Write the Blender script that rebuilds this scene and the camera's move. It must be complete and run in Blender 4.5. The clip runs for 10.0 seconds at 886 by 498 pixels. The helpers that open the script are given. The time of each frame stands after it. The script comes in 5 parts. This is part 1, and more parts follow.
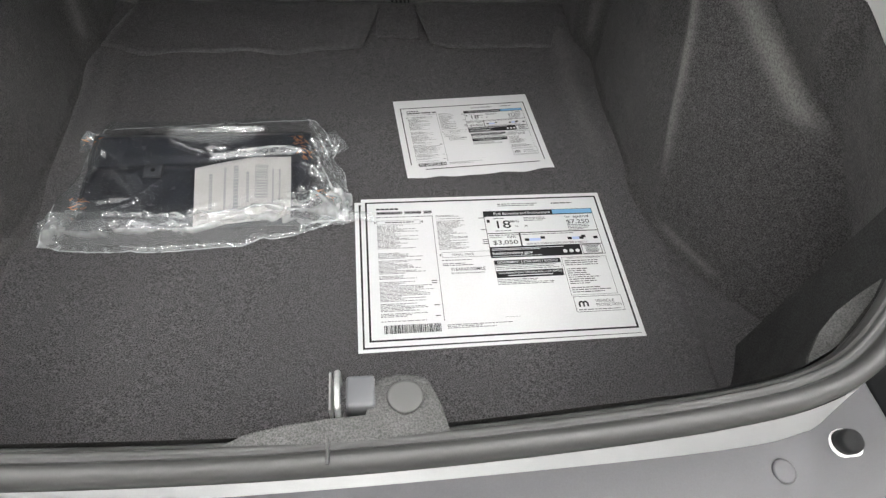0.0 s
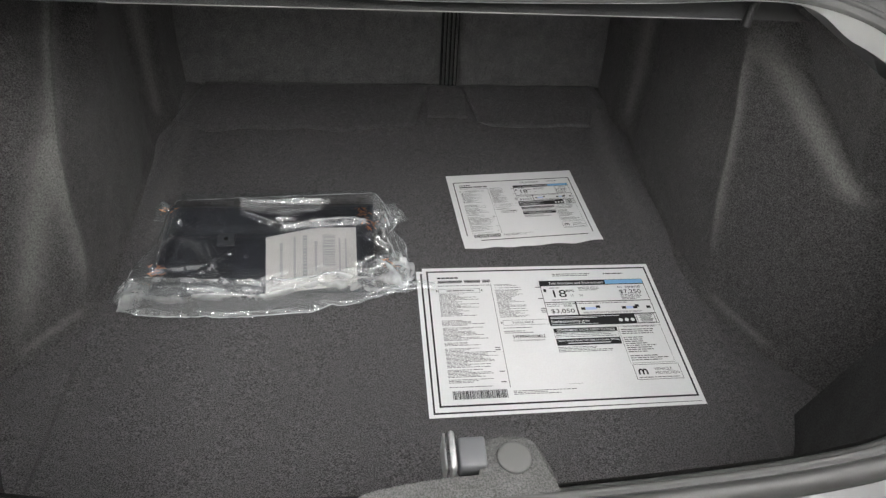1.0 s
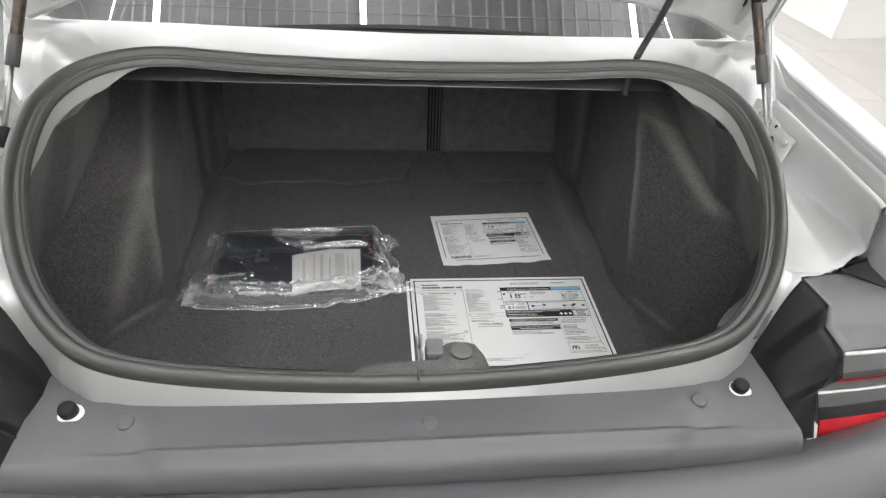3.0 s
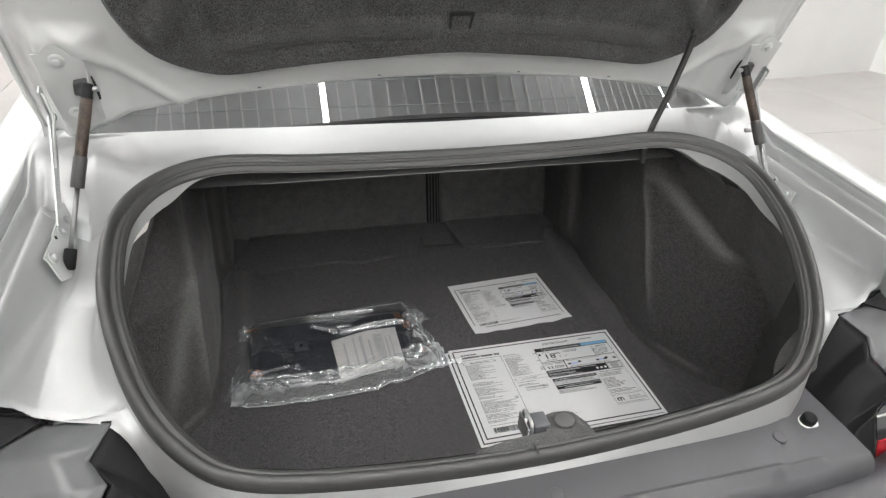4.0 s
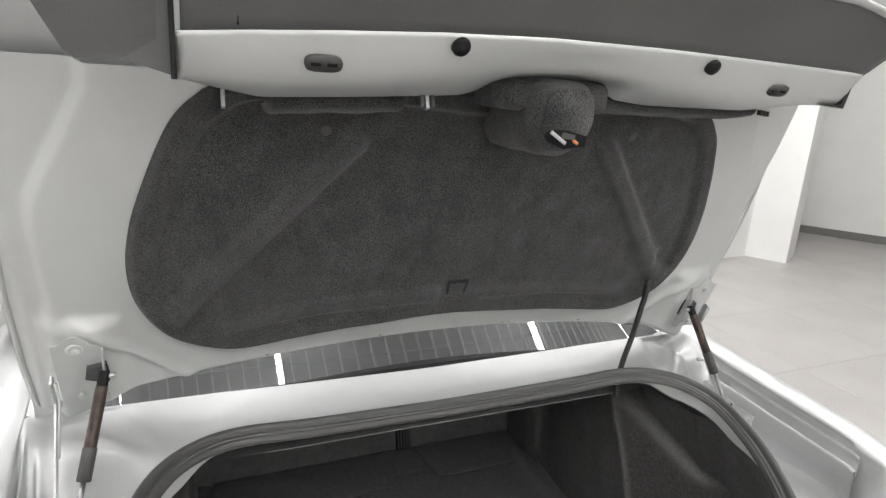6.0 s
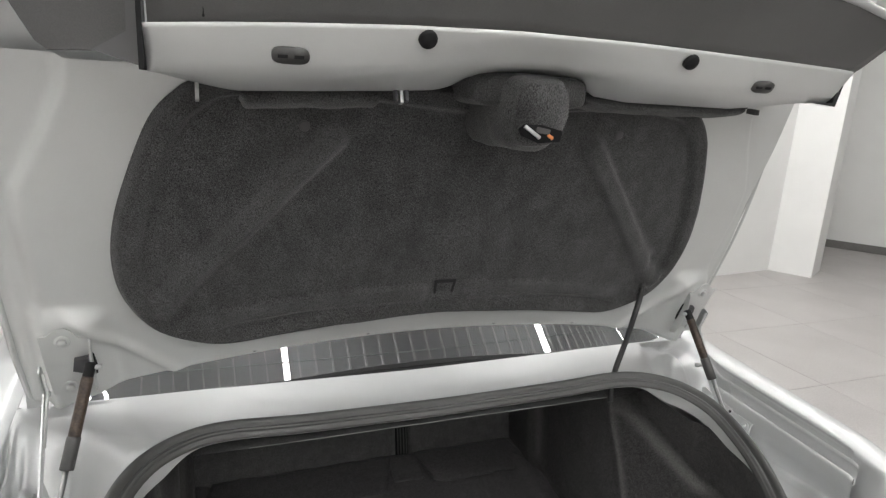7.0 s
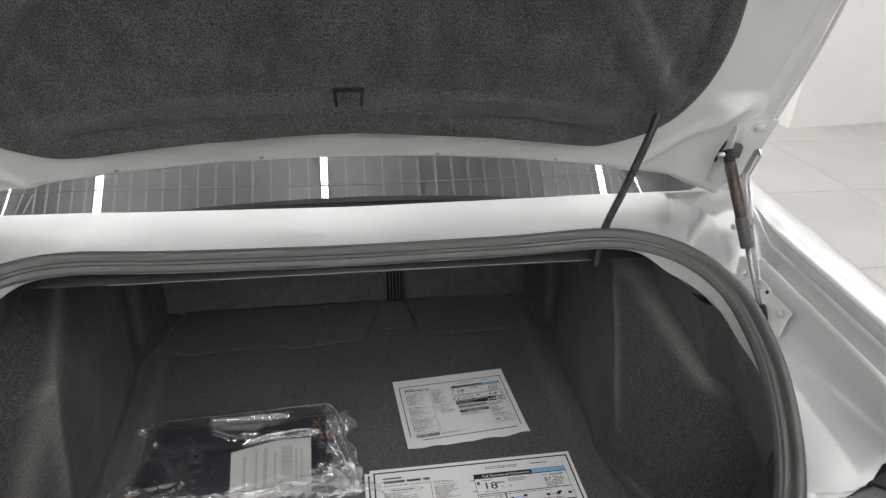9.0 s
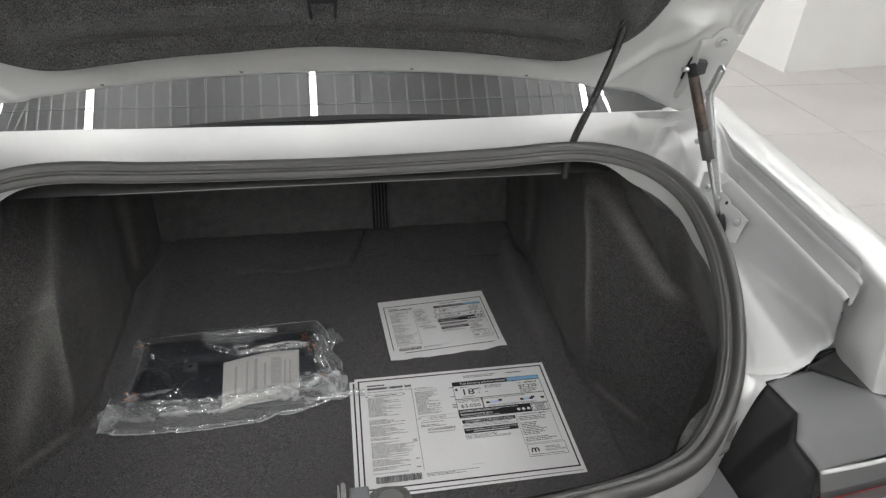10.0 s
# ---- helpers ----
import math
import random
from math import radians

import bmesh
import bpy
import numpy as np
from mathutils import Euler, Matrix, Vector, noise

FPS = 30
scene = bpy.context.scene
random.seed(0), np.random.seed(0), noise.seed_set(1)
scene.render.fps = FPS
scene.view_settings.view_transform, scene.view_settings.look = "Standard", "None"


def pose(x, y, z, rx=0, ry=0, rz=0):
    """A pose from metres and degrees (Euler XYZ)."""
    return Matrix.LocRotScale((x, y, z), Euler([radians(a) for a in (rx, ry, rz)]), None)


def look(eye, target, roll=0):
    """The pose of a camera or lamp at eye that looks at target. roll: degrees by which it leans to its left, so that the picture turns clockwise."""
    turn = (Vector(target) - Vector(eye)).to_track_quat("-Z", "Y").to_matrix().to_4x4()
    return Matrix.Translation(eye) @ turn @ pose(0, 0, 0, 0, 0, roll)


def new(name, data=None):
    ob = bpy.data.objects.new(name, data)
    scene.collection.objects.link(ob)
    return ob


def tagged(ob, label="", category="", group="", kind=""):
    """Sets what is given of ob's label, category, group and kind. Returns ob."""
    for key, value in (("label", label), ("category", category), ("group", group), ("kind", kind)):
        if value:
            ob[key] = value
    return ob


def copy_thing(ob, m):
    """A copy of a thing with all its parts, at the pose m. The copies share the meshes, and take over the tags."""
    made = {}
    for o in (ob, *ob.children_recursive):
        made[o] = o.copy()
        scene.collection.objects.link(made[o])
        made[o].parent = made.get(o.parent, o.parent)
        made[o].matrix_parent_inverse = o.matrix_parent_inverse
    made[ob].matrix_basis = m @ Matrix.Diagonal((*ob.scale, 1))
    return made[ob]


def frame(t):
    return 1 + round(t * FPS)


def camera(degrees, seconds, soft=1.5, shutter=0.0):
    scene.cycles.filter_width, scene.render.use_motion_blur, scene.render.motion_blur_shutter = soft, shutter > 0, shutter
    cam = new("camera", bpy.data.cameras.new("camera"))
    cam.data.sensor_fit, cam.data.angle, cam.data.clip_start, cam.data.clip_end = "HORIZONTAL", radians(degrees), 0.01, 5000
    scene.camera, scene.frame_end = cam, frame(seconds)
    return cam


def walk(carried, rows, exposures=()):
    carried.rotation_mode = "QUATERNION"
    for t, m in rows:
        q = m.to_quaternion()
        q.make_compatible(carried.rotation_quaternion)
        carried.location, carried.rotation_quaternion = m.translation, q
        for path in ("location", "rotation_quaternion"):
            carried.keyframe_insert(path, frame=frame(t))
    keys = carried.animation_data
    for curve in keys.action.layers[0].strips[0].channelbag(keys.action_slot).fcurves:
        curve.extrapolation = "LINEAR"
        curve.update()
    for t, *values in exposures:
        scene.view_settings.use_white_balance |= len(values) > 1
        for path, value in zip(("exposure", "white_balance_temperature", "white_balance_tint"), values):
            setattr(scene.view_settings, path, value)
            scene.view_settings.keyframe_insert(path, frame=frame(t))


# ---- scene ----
cam = camera(71.0, 10.0, soft=1.35)
PATH = [
    (0, (0.031, -0.131, 1.307), (0.259, 1.086, -0.264), 6.1),
    (0.5, (-0.048, -0.171, 1.339), (0.194, 1.147, -0.145), 6.1),
    (1, (-0.076, -0.15, 1.333), (0.156, 1.234, -0.092), 5.8),
    (1.5, (-0.078, -0.179, 1.356), (0.139, 1.231, -0.045), 5.5),
    (2, (-0.059, -0.275, 1.382), (0.15, 1.189, 0.036), 5.0),
    (2.2, (-0.050, -0.334, 1.395), (0.157, 1.161, 0.083), 4.8),
    (3.3, (-0.117, -0.542, 1.468), (0.133, 1.07, 0.311), 4.0),
    (3.5, (-0.172, -0.53, 1.475), (0.109, 1.103, 0.356), 3.3),
    (4, (-0.334, -0.497, 1.511), (0.143, 1.136, 0.459), 3.2),
    (4.5, (-0.425, -0.479, 1.557), (0.181, 1.169, 0.6), 3.3),
    (5, (-0.489, -0.441, 1.599), (0.233, 1.25, 0.811), 3.9),
    (5.5, (-0.499, -0.44, 1.638), (0.277, 1.292, 1.008), 3.8),
    (6, (-0.512, -0.442, 1.673), (0.278, 1.319, 1.148), 3.7),
    (6.2, (-0.511, -0.444, 1.681), (0.278, 1.322, 1.172), 3.7),
    (7.3, (-0.385, -0.489, 1.622), (0.268, 1.338, 1.139), 2.9),
    (7.5, (-0.331, -0.481, 1.603), (0.258, 1.325, 0.977), 3.1),
    (8, (-0.181, -0.466, 1.559), (0.233, 1.296, 0.707), 2.7),
    (8.5, (-0.074, -0.338, 1.537), (0.238, 1.399, 0.596), 2.3),
    (9, (-0.005, -0.29, 1.53), (0.295, 1.428, 0.552), 2.1),
    (9.5, (0.010, -0.318, 1.524), (0.306, 1.356, 0.47), 2.0),
    (10, (0.024, -0.383, 1.494), (0.320, 1.261, 0.394), 2.0),
]
walk(cam, [(t, look(eye, target, roll)) for t, eye, target, roll in PATH],
     exposures=((0.0, 0.19), (0.5, -0.08), (1.0, -0.15), (2.0, -0.01), (3.3, -0.32), (4.0, -0.45), (4.5, -0.55), (5.5, -0.65), (6.2, -0.6), (7.3, -0.95), (7.6, -0.99), (8.2, -0.68), (9.0, -0.65), (10.0, -0.78)))

# ---- world and lights ----
world = bpy.data.worlds.new("world")
world.use_nodes = True
world.node_tree.nodes["Background"].inputs[0].default_value = (0.9, 0.95, 1.0, 1)
world.node_tree.nodes["Background"].inputs[1].default_value = 0.3
scene.world = world
LAMP_GLOW = 55.0
CEILING = 3.6
FLOOR = 0.5          # height of the luggage floor


# ---- materials ----
def mat(name, base, rough=0.5, metal=0.0, coat=0.0, grain=0.0, grain_scale=400.0, blotch=0.0, blotch_scale=6.0,
        bump=0.0, bump_scale=400.0, sheen=0.0, glow=0.0, spec=0.5, stretch=None, hard=0.15):
    m = bpy.data.materials.new(name)
    m.use_nodes = True
    nt = m.node_tree
    p = nt.nodes["Principled BSDF"]
    p.inputs["Base Color"].default_value = (*base, 1)
    p.inputs["Roughness"].default_value = rough
    p.inputs["Metallic"].default_value = metal
    p.inputs["Coat Weight"].default_value = coat
    p.inputs["Coat Roughness"].default_value = 0.06
    p.inputs["Specular IOR Level"].default_value = spec
    p.inputs["Sheen Weight"].default_value = sheen
    p.inputs["Sheen Roughness"].default_value = 0.5
    co = nt.nodes.new("ShaderNodeTexCoord")
    vec = co.outputs["Object"]
    if stretch:
        mp = nt.nodes.new("ShaderNodeMapping")
        mp.inputs["Scale"].default_value = stretch
        nt.links.new(vec, mp.inputs["Vector"])
        vec = mp.outputs["Vector"]

    def noise_tex(scale, detail):
        n = nt.nodes.new("ShaderNodeTexNoise")
        n.inputs["Scale"].default_value = scale
        n.inputs["Detail"].default_value = detail
        nt.links.new(vec, n.inputs["Vector"])
        return n

    out = None
    for amount, scale, detail, lo, hi in ((grain, grain_scale, 2, 0.5 - hard, 0.5 + hard), (blotch, blotch_scale, 3, 0.3, 0.7)):
        if amount:
            n = noise_tex(scale, detail)
            r = nt.nodes.new("ShaderNodeMapRange")
            r.inputs["From Min"].default_value, r.inputs["From Max"].default_value = lo, hi
            r.inputs["To Min"].default_value, r.inputs["To Max"].default_value = 1 - amount, 1 + amount
            nt.links.new(n.outputs["Fac"], r.inputs["Value"])
            if out is None:
                out = r.outputs["Result"]
            else:
                mu = nt.nodes.new("ShaderNodeMath")
                mu.operation = "MULTIPLY"
                nt.links.new(out, mu.inputs[0])
                nt.links.new(r.outputs["Result"], mu.inputs[1])
                out = mu.outputs[0]
    if out is not None:
        mx = nt.nodes.new("ShaderNodeVectorMath")
        mx.operation = "SCALE"
        mx.inputs[0].default_value = base
        nt.links.new(out, mx.inputs["Scale"])
        nt.links.new(mx.outputs["Vector"], p.inputs["Base Color"])
    if bump:
        n = noise_tex(bump_scale, 2)
        b = nt.nodes.new("ShaderNodeBump")
        b.inputs["Strength"].default_value = bump
        b.inputs["Distance"].default_value = 0.002
        nt.links.new(n.outputs["Fac"], b.inputs["Height"])
        nt.links.new(b.outputs["Normal"], p.inputs["Normal"])
    if glow:
        p.inputs["Emission Color"].default_value = (1.0, 0.985, 0.952, 1)
        p.inputs["Emission Strength"].default_value = glow
    return m


SILVER = mat("silver_paint", (0.46, 0.468, 0.47), 0.44, 0.5, coat=0.10, grain=0.05, grain_scale=1500, blotch=0.03, blotch_scale=5)
SATIN = mat("satin_inner_paint", (0.555, 0.565, 0.56), 0.41, 0.3, coat=0.25, grain=0.04, grain_scale=1500, blotch=0.03, blotch_scale=7)
FENDER_PAINT = mat("silver_outer_paint", (0.50, 0.51, 0.512), 0.36, 0.45, coat=0.4, grain=0.04, grain_scale=1500, blotch=0.02, blotch_scale=5)
CARPET = mat("charcoal_carpet", (0.0645, 0.0618, 0.0625), 1.0, grain=0.65, hard=0.2, grain_scale=470, blotch=0.14, blotch_scale=90, bump=0.5, bump_scale=420, sheen=0.15, spec=0.1)
FLOOR_CARPET = mat("floor_carpet", (0.0805, 0.0775, 0.0800), 1.0, stretch=(0.85, 1.1, 1), grain=0.75, hard=0.18, grain_scale=640, blotch=0.12, blotch_scale=110, bump=0.5, bump_scale=420, sheen=0.15, spec=0.1)
# paler copy of floor carpet, making up for light missing on the seat backs
SEAT_CARPET = mat("seat_carpet", (0.115, 0.113, 0.114), 1.0, grain=0.6, hard=0.2, grain_scale=620, blotch=0.15, blotch_scale=40, bump=0.5, bump_scale=420, sheen=0.15, spec=0.1)
# darker than the side carpet, to paint in the shade of the rear corners
SHADED_LINING = mat("shaded_lining", (0.044, 0.044, 0.044), 1.0, grain=0.4, hard=0.2, grain_scale=500, blotch=0.15, blotch_scale=20, bump=0.4, bump_scale=400, spec=0.1)
FELT = mat("grey_felt", (0.056, 0.0555, 0.0565), 1.0, grain=0.8, hard=0.19, grain_scale=640, blotch=0.2, blotch_scale=24, bump=0.6, bump_scale=480, sheen=0.2, spec=0.1, stretch=(1, 1, 0.7))
PALE_FELT = mat("pale_grey_felt", (0.088, 0.088, 0.087), 1.0, grain=0.3, grain_scale=600, blotch=0.15, blotch_scale=20, bump=0.8, bump_scale=300, spec=0.1)
RUBBER = mat("black_rubber", (0.040, 0.040, 0.039), 0.42, grain=0.08, grain_scale=500, blotch=0.06, blotch_scale=9, spec=0.6)
GREY_PLASTIC = mat("grey_plastic", (0.069, 0.068, 0.074), 0.42, grain=0.06, grain_scale=900, blotch=0.06, blotch_scale=6, bump=0.15, bump_scale=1200)
DARK_PLASTIC = mat("dark_plastic", (0.054, 0.053, 0.053), 0.45, grain=0.1, grain_scale=900, blotch=0.08, blotch_scale=8, bump=0.1, bump_scale=1200)
BLACK_PLASTIC = mat("black_plastic", (0.012, 0.012, 0.013), 0.6, spec=0.2, grain=0.1, grain_scale=700, blotch=0.1, blotch_scale=8)
GLOSS_BLACK = mat("gloss_black", (0.012, 0.012, 0.013), 0.12, coat=0.5)
SMOKE_LENS = mat("smoked_lens", (0.085, 0.087, 0.09), 0.5, coat=0.12, blotch=0.08)
DARK_LENS = mat("dark_lens_facet", (0.022, 0.022, 0.023), 0.3, coat=0.3, blotch=0.08)
EDGE_HIGHLIGHT = mat("edge_highlight", (0.42, 0.43, 0.43), 0.12, coat=0.8)
RED_LENS = mat("red_lens", (0.55, 0.02, 0.03), 0.15, coat=1.0, blotch=0.1, blotch_scale=30)
ZINC = mat("zinc_plate", (0.55, 0.56, 0.56), 0.35, 0.9, grain=0.08, grain_scale=200, blotch=0.1, blotch_scale=30)
TRIM_PLASTIC = mat("trim_plastic", (0.074, 0.073, 0.073), 0.45, grain=0.1, grain_scale=900, blotch=0.08, blotch_scale=8, bump=0.1, bump_scale=1200)
RUST = mat("strut_tube", (0.046, 0.031, 0.023), 0.38, 0.2, grain=0.25, grain_scale=260, blotch=0.6, blotch_scale=55)
PAPER = mat("paper", (0.78, 0.78, 0.79), 0.6, grain=0.02, grain_scale=300, blotch=0.02, blotch_scale=9)
INK = mat("black_ink", (0.02, 0.02, 0.022), 0.6, spec=0.15)
GREY_INK = mat("grey_ink", (0.095, 0.095, 0.10), 0.6, spec=0.2)
# label ink, lightened to paint in the haze of the film over it
HAZED_INK = mat("hazed_ink", (0.42, 0.42, 0.43), 0.6)
BLUE_INK = mat("blue_ink", (0.20, 0.47, 0.75), 0.5)
PALE_BLUE = mat("pale_blue_ink", (0.5, 0.6, 0.85), 0.5)
COPPER = mat("copper_glint", (0.80, 0.30, 0.12), 0.35, 0.8)
WALL_PAINT = mat("white_wall", (0.80, 0.80, 0.79), 0.7, blotch=0.03, blotch_scale=2, bump=0.05, bump_scale=80)
TILE = mat("floor_tile", (0.415, 0.397, 0.388), 0.35, grain=0.05, grain_scale=90, blotch=0.08, blotch_scale=1.6)
SKIRTING = mat("skirting_stone", (0.16, 0.155, 0.15), 0.4, grain=0.1, grain_scale=60)
CEIL_PANEL = mat("ceiling_panel", (0.55, 0.56, 0.58), 0.7, blotch=0.03, blotch_scale=1.0)
CEIL_RAIL = mat("ceiling_rail", (0.85, 0.86, 0.86), 0.5)
LAMP = mat("lamp_diffuser", (0.9, 0.9, 0.9), 0.5, glow=LAMP_GLOW)
# near black: window border, holes, and pieces that stand in for shade
DARK_VOID = mat("near_black", (0.012, 0.012, 0.013), 0.9)


def glass_mat():
    m = bpy.data.materials.new("tinted_glass")
    m.use_nodes = True
    p = m.node_tree.nodes["Principled BSDF"]
    p.inputs["Base Color"].default_value = (0.10, 0.11, 0.12, 1)
    p.inputs["Roughness"].default_value = 0.01
    p.inputs["IOR"].default_value = 2.1
    p.inputs["Transmission Weight"].default_value = 1.0
    return m


def film_mat():
    m = bpy.data.materials.new("clear_polythene")
    m.use_nodes = True
    nt = m.node_tree
    nt.nodes.remove(nt.nodes["Principled BSDF"])
    out = nt.nodes["Material Output"]
    tr = nt.nodes.new("ShaderNodeBsdfTransparent")
    tr.inputs[0].default_value = (0.93, 0.94, 0.95, 1)
    gl = nt.nodes.new("ShaderNodeBsdfGlossy")
    gl.inputs["Color"].default_value = (1, 1, 1, 1)
    gl.inputs["Roughness"].default_value = 0.09
    df = nt.nodes.new("ShaderNodeBsdfDiffuse")
    df.inputs[0].default_value = (0.75, 0.77, 0.78, 1)
    co = nt.nodes.new("ShaderNodeTexCoord")
    nz = nt.nodes.new("ShaderNodeTexNoise")
    nz.inputs["Scale"].default_value = 22
    nz.inputs["Detail"].default_value = 4
    nz.inputs["Distortion"].default_value = 1.5
    nt.links.new(co.outputs["Object"], nz.inputs["Vector"])
    hz = nt.nodes.new("ShaderNodeAttribute")
    hz.attribute_name = "haze"
    rg = nt.nodes.new("ShaderNodeMath")
    rg.operation = "MULTIPLY"
    nt.links.new(nz.outputs["Fac"], rg.inputs[0])
    nt.links.new(hz.outputs["Fac"], rg.inputs[1])
    bp = nt.nodes.new("ShaderNodeBump")
    crisp = nt.nodes.new("ShaderNodeMath")
    crisp.operation = "MULTIPLY_ADD"
    nt.links.new(hz.outputs["Fac"], crisp.inputs[0])
    crisp.inputs[1].default_value = 0.9
    crisp.inputs[2].default_value = 0.16
    nt.links.new(crisp.outputs[0], bp.inputs["Strength"])
    bp.inputs["Distance"].default_value = 0.004
    vo = nt.nodes.new("ShaderNodeTexVoronoi")
    vo.feature = "DISTANCE_TO_EDGE"
    vo.inputs["Scale"].default_value = 48
    nt.links.new(co.outputs["Object"], vo.inputs["Vector"])
    ad = nt.nodes.new("ShaderNodeMath")
    ad.operation = "MULTIPLY_ADD"
    nt.links.new(nz.outputs["Fac"], ad.inputs[0])
    ad.inputs[1].default_value = 0.6
    nt.links.new(vo.outputs["Distance"], ad.inputs[2])
    nt.links.new(ad.outputs[0], bp.inputs["Height"])
    nt.links.new(bp.outputs["Normal"], gl.inputs["Normal"])
    m1 = nt.nodes.new("ShaderNodeMixShader")
    nt.links.new(rg.outputs[0], m1.inputs[0])
    nt.links.new(tr.outputs[0], m1.inputs[1])
    nt.links.new(df.outputs[0], m1.inputs[2])
    m2 = nt.nodes.new("ShaderNodeMixShader")
    m2.inputs[0].default_value = 0.15
    nt.links.new(m1.outputs[0], m2.inputs[1])
    nt.links.new(gl.outputs[0], m2.inputs[2])
    nt.links.new(m2.outputs[0], out.inputs["Surface"])
    return m


def worn(source, name, tone=(0.22, 0.22, 0.21)):
    """The same pile, paler along moulded edges: stretch wear and painted highlights (attribute "stretch")."""
    m = source.copy()
    m.name = name
    nt = m.node_tree
    p = nt.nodes["Principled BSDF"]
    old = p.inputs["Base Color"].links[0].from_socket
    at = nt.nodes.new("ShaderNodeAttribute")
    at.attribute_name = "stretch"
    nz = nt.nodes.new("ShaderNodeTexNoise")
    nz.inputs["Scale"].default_value = 170
    nz.inputs["Detail"].default_value = 6
    rg = nt.nodes.new("ShaderNodeMapRange")
    rg.inputs["From Min"].default_value, rg.inputs["From Max"].default_value = 0.25, 0.75
    rg.inputs["To Min"].default_value, rg.inputs["To Max"].default_value = 0.15, 1.0
    nt.links.new(nz.outputs["Fac"], rg.inputs["Value"])
    mu = nt.nodes.new("ShaderNodeMath")
    mu.operation = "MULTIPLY"
    nt.links.new(at.outputs["Fac"], mu.inputs[0])
    nt.links.new(rg.outputs["Result"], mu.inputs[1])
    mx = nt.nodes.new("ShaderNodeMix")
    mx.data_type = "RGBA"
    nt.links.new(mu.outputs[0], mx.inputs["Factor"])
    nt.links.new(old, mx.inputs["A"])
    mx.inputs["B"].default_value = (*tone, 1)
    nt.links.new(mx.outputs["Result"], p.inputs["Base Color"])
    return m


GLASS, FILM = glass_mat(), film_mat()
WORN_LIT_CARPET = worn(CARPET, "worn_lit_carpet")
WELT_FLOOR = worn(FLOOR_CARPET, "welt_floor_carpet")
RIB_LIT_FELT = worn(FELT, "rib_lit_felt", (0.100, 0.100, 0.103))


# ---- mesh helpers ----
def part(name, bm, material, parent=None, label="", smooth=True):
    """Links a bmesh as one mesh object, under a thing or a part."""
    me = bpy.data.meshes.new(name)
    bm.normal_update()
    bm.to_mesh(me)
    bm.free()
    me.materials.append(material)
    if smooth:
        for f in me.polygons:
            f.use_smooth = True
    ob = new(name, me)
    if parent:
        ob.parent = parent
    if label:
        tagged(ob, label)
    return ob


def surface(fn, nu, nv, bm=None, close_u=False, flip=False):
    """A sheet of quads over fn(u, v), u and v in 0..1."""
    bm = bm or bmesh.new()
    rows = [[bm.verts.new(fn(i / (nu if close_u else nu - 1), j / (nv - 1))) for j in range(nv)] for i in range(nu)]
    for i in range(nu if close_u else nu - 1):
        a, b = rows[i], rows[(i + 1) % nu]
        for j in range(nv - 1):
            q = (a[j], b[j], b[j + 1], a[j + 1])
            bm.faces.new(q[::-1] if flip else q)
    return bm


def thick(bm, amount):
    """Gives a sheet depth, against its normals."""
    bm.normal_update()
    bmesh.ops.solidify(bm, geom=bm.faces[:], thickness=amount)
    return bm


def box(size, at=(0, 0, 0), bevel=0.0, bm=None, turn=None, segments=2):
    bm = bm or bmesh.new()
    m = Matrix.Translation(at) @ (turn or Matrix()) @ Matrix.Diagonal((*size, 1))
    made = bmesh.ops.create_cube(bm, size=1, matrix=m)
    if bevel:
        edges = {e for v in made["verts"] for e in v.link_edges}
        bmesh.ops.bevel(bm, geom=list(edges), offset=bevel, segments=segments, affect="EDGES", profile=0.6)
    return bm


def tube(points, radius, sides=12, bm=None, cap=True):
    """A round bar along points; radius is a number or a function of 0..1."""
    bm = bm or bmesh.new()
    pts = [Vector(p) for p in points]
    rings, up = [], Vector((0.31, 0.17, 0.93))
    for i, p in enumerate(pts):
        d = (pts[min(i + 1, len(pts) - 1)] - pts[max(i - 1, 0)]).normalized()
        a = d.cross(up).normalized()
        b = d.cross(a)
        r = radius(i / (len(pts) - 1)) if callable(radius) else radius
        rings.append([bm.verts.new(p + r * (math.cos(k) * a + math.sin(k) * b)) for k in (2 * math.pi * j / sides for j in range(sides))])
    for a, b in zip(rings, rings[1:]):
        for j in range(sides):
            bm.faces.new((a[j], a[(j + 1) % sides], b[(j + 1) % sides], b[j]))
    if cap:
        bm.faces.new(rings[0][::-1])
        bm.faces.new(rings[-1])
    return bm


def disc(at, axis, radius, depth, bm=None, sides=20, dome=0.0, bevel=0.0):
    """A short round stud whose foot is at a point and which rises along an axis."""
    axis = Vector(axis).normalized()
    pts = [(0, radius), (depth * 0.7, radius), (depth * 0.93, radius * 0.92), (depth, radius * 0.78)]
    if dome:
        pts += [(depth + dome * 0.7, radius * 0.45), (depth + dome, radius * 0.12)]
    bm = bm or bmesh.new()
    a = axis.orthogonal().normalized()
    b = axis.cross(a)
    rings = [[bm.verts.new(Vector(at) + axis * h + r * (math.cos(k) * a + math.sin(k) * b)) for k in (2 * math.pi * j / sides for j in range(sides))] for h, r in pts]
    for p, q in zip(rings, rings[1:]):
        for j in range(sides):
            bm.faces.new((p[j], p[(j + 1) % sides], q[(j + 1) % sides], q[j]))
    bm.faces.new(rings[-1])
    bm.faces.new(rings[0][::-1])
    return bm


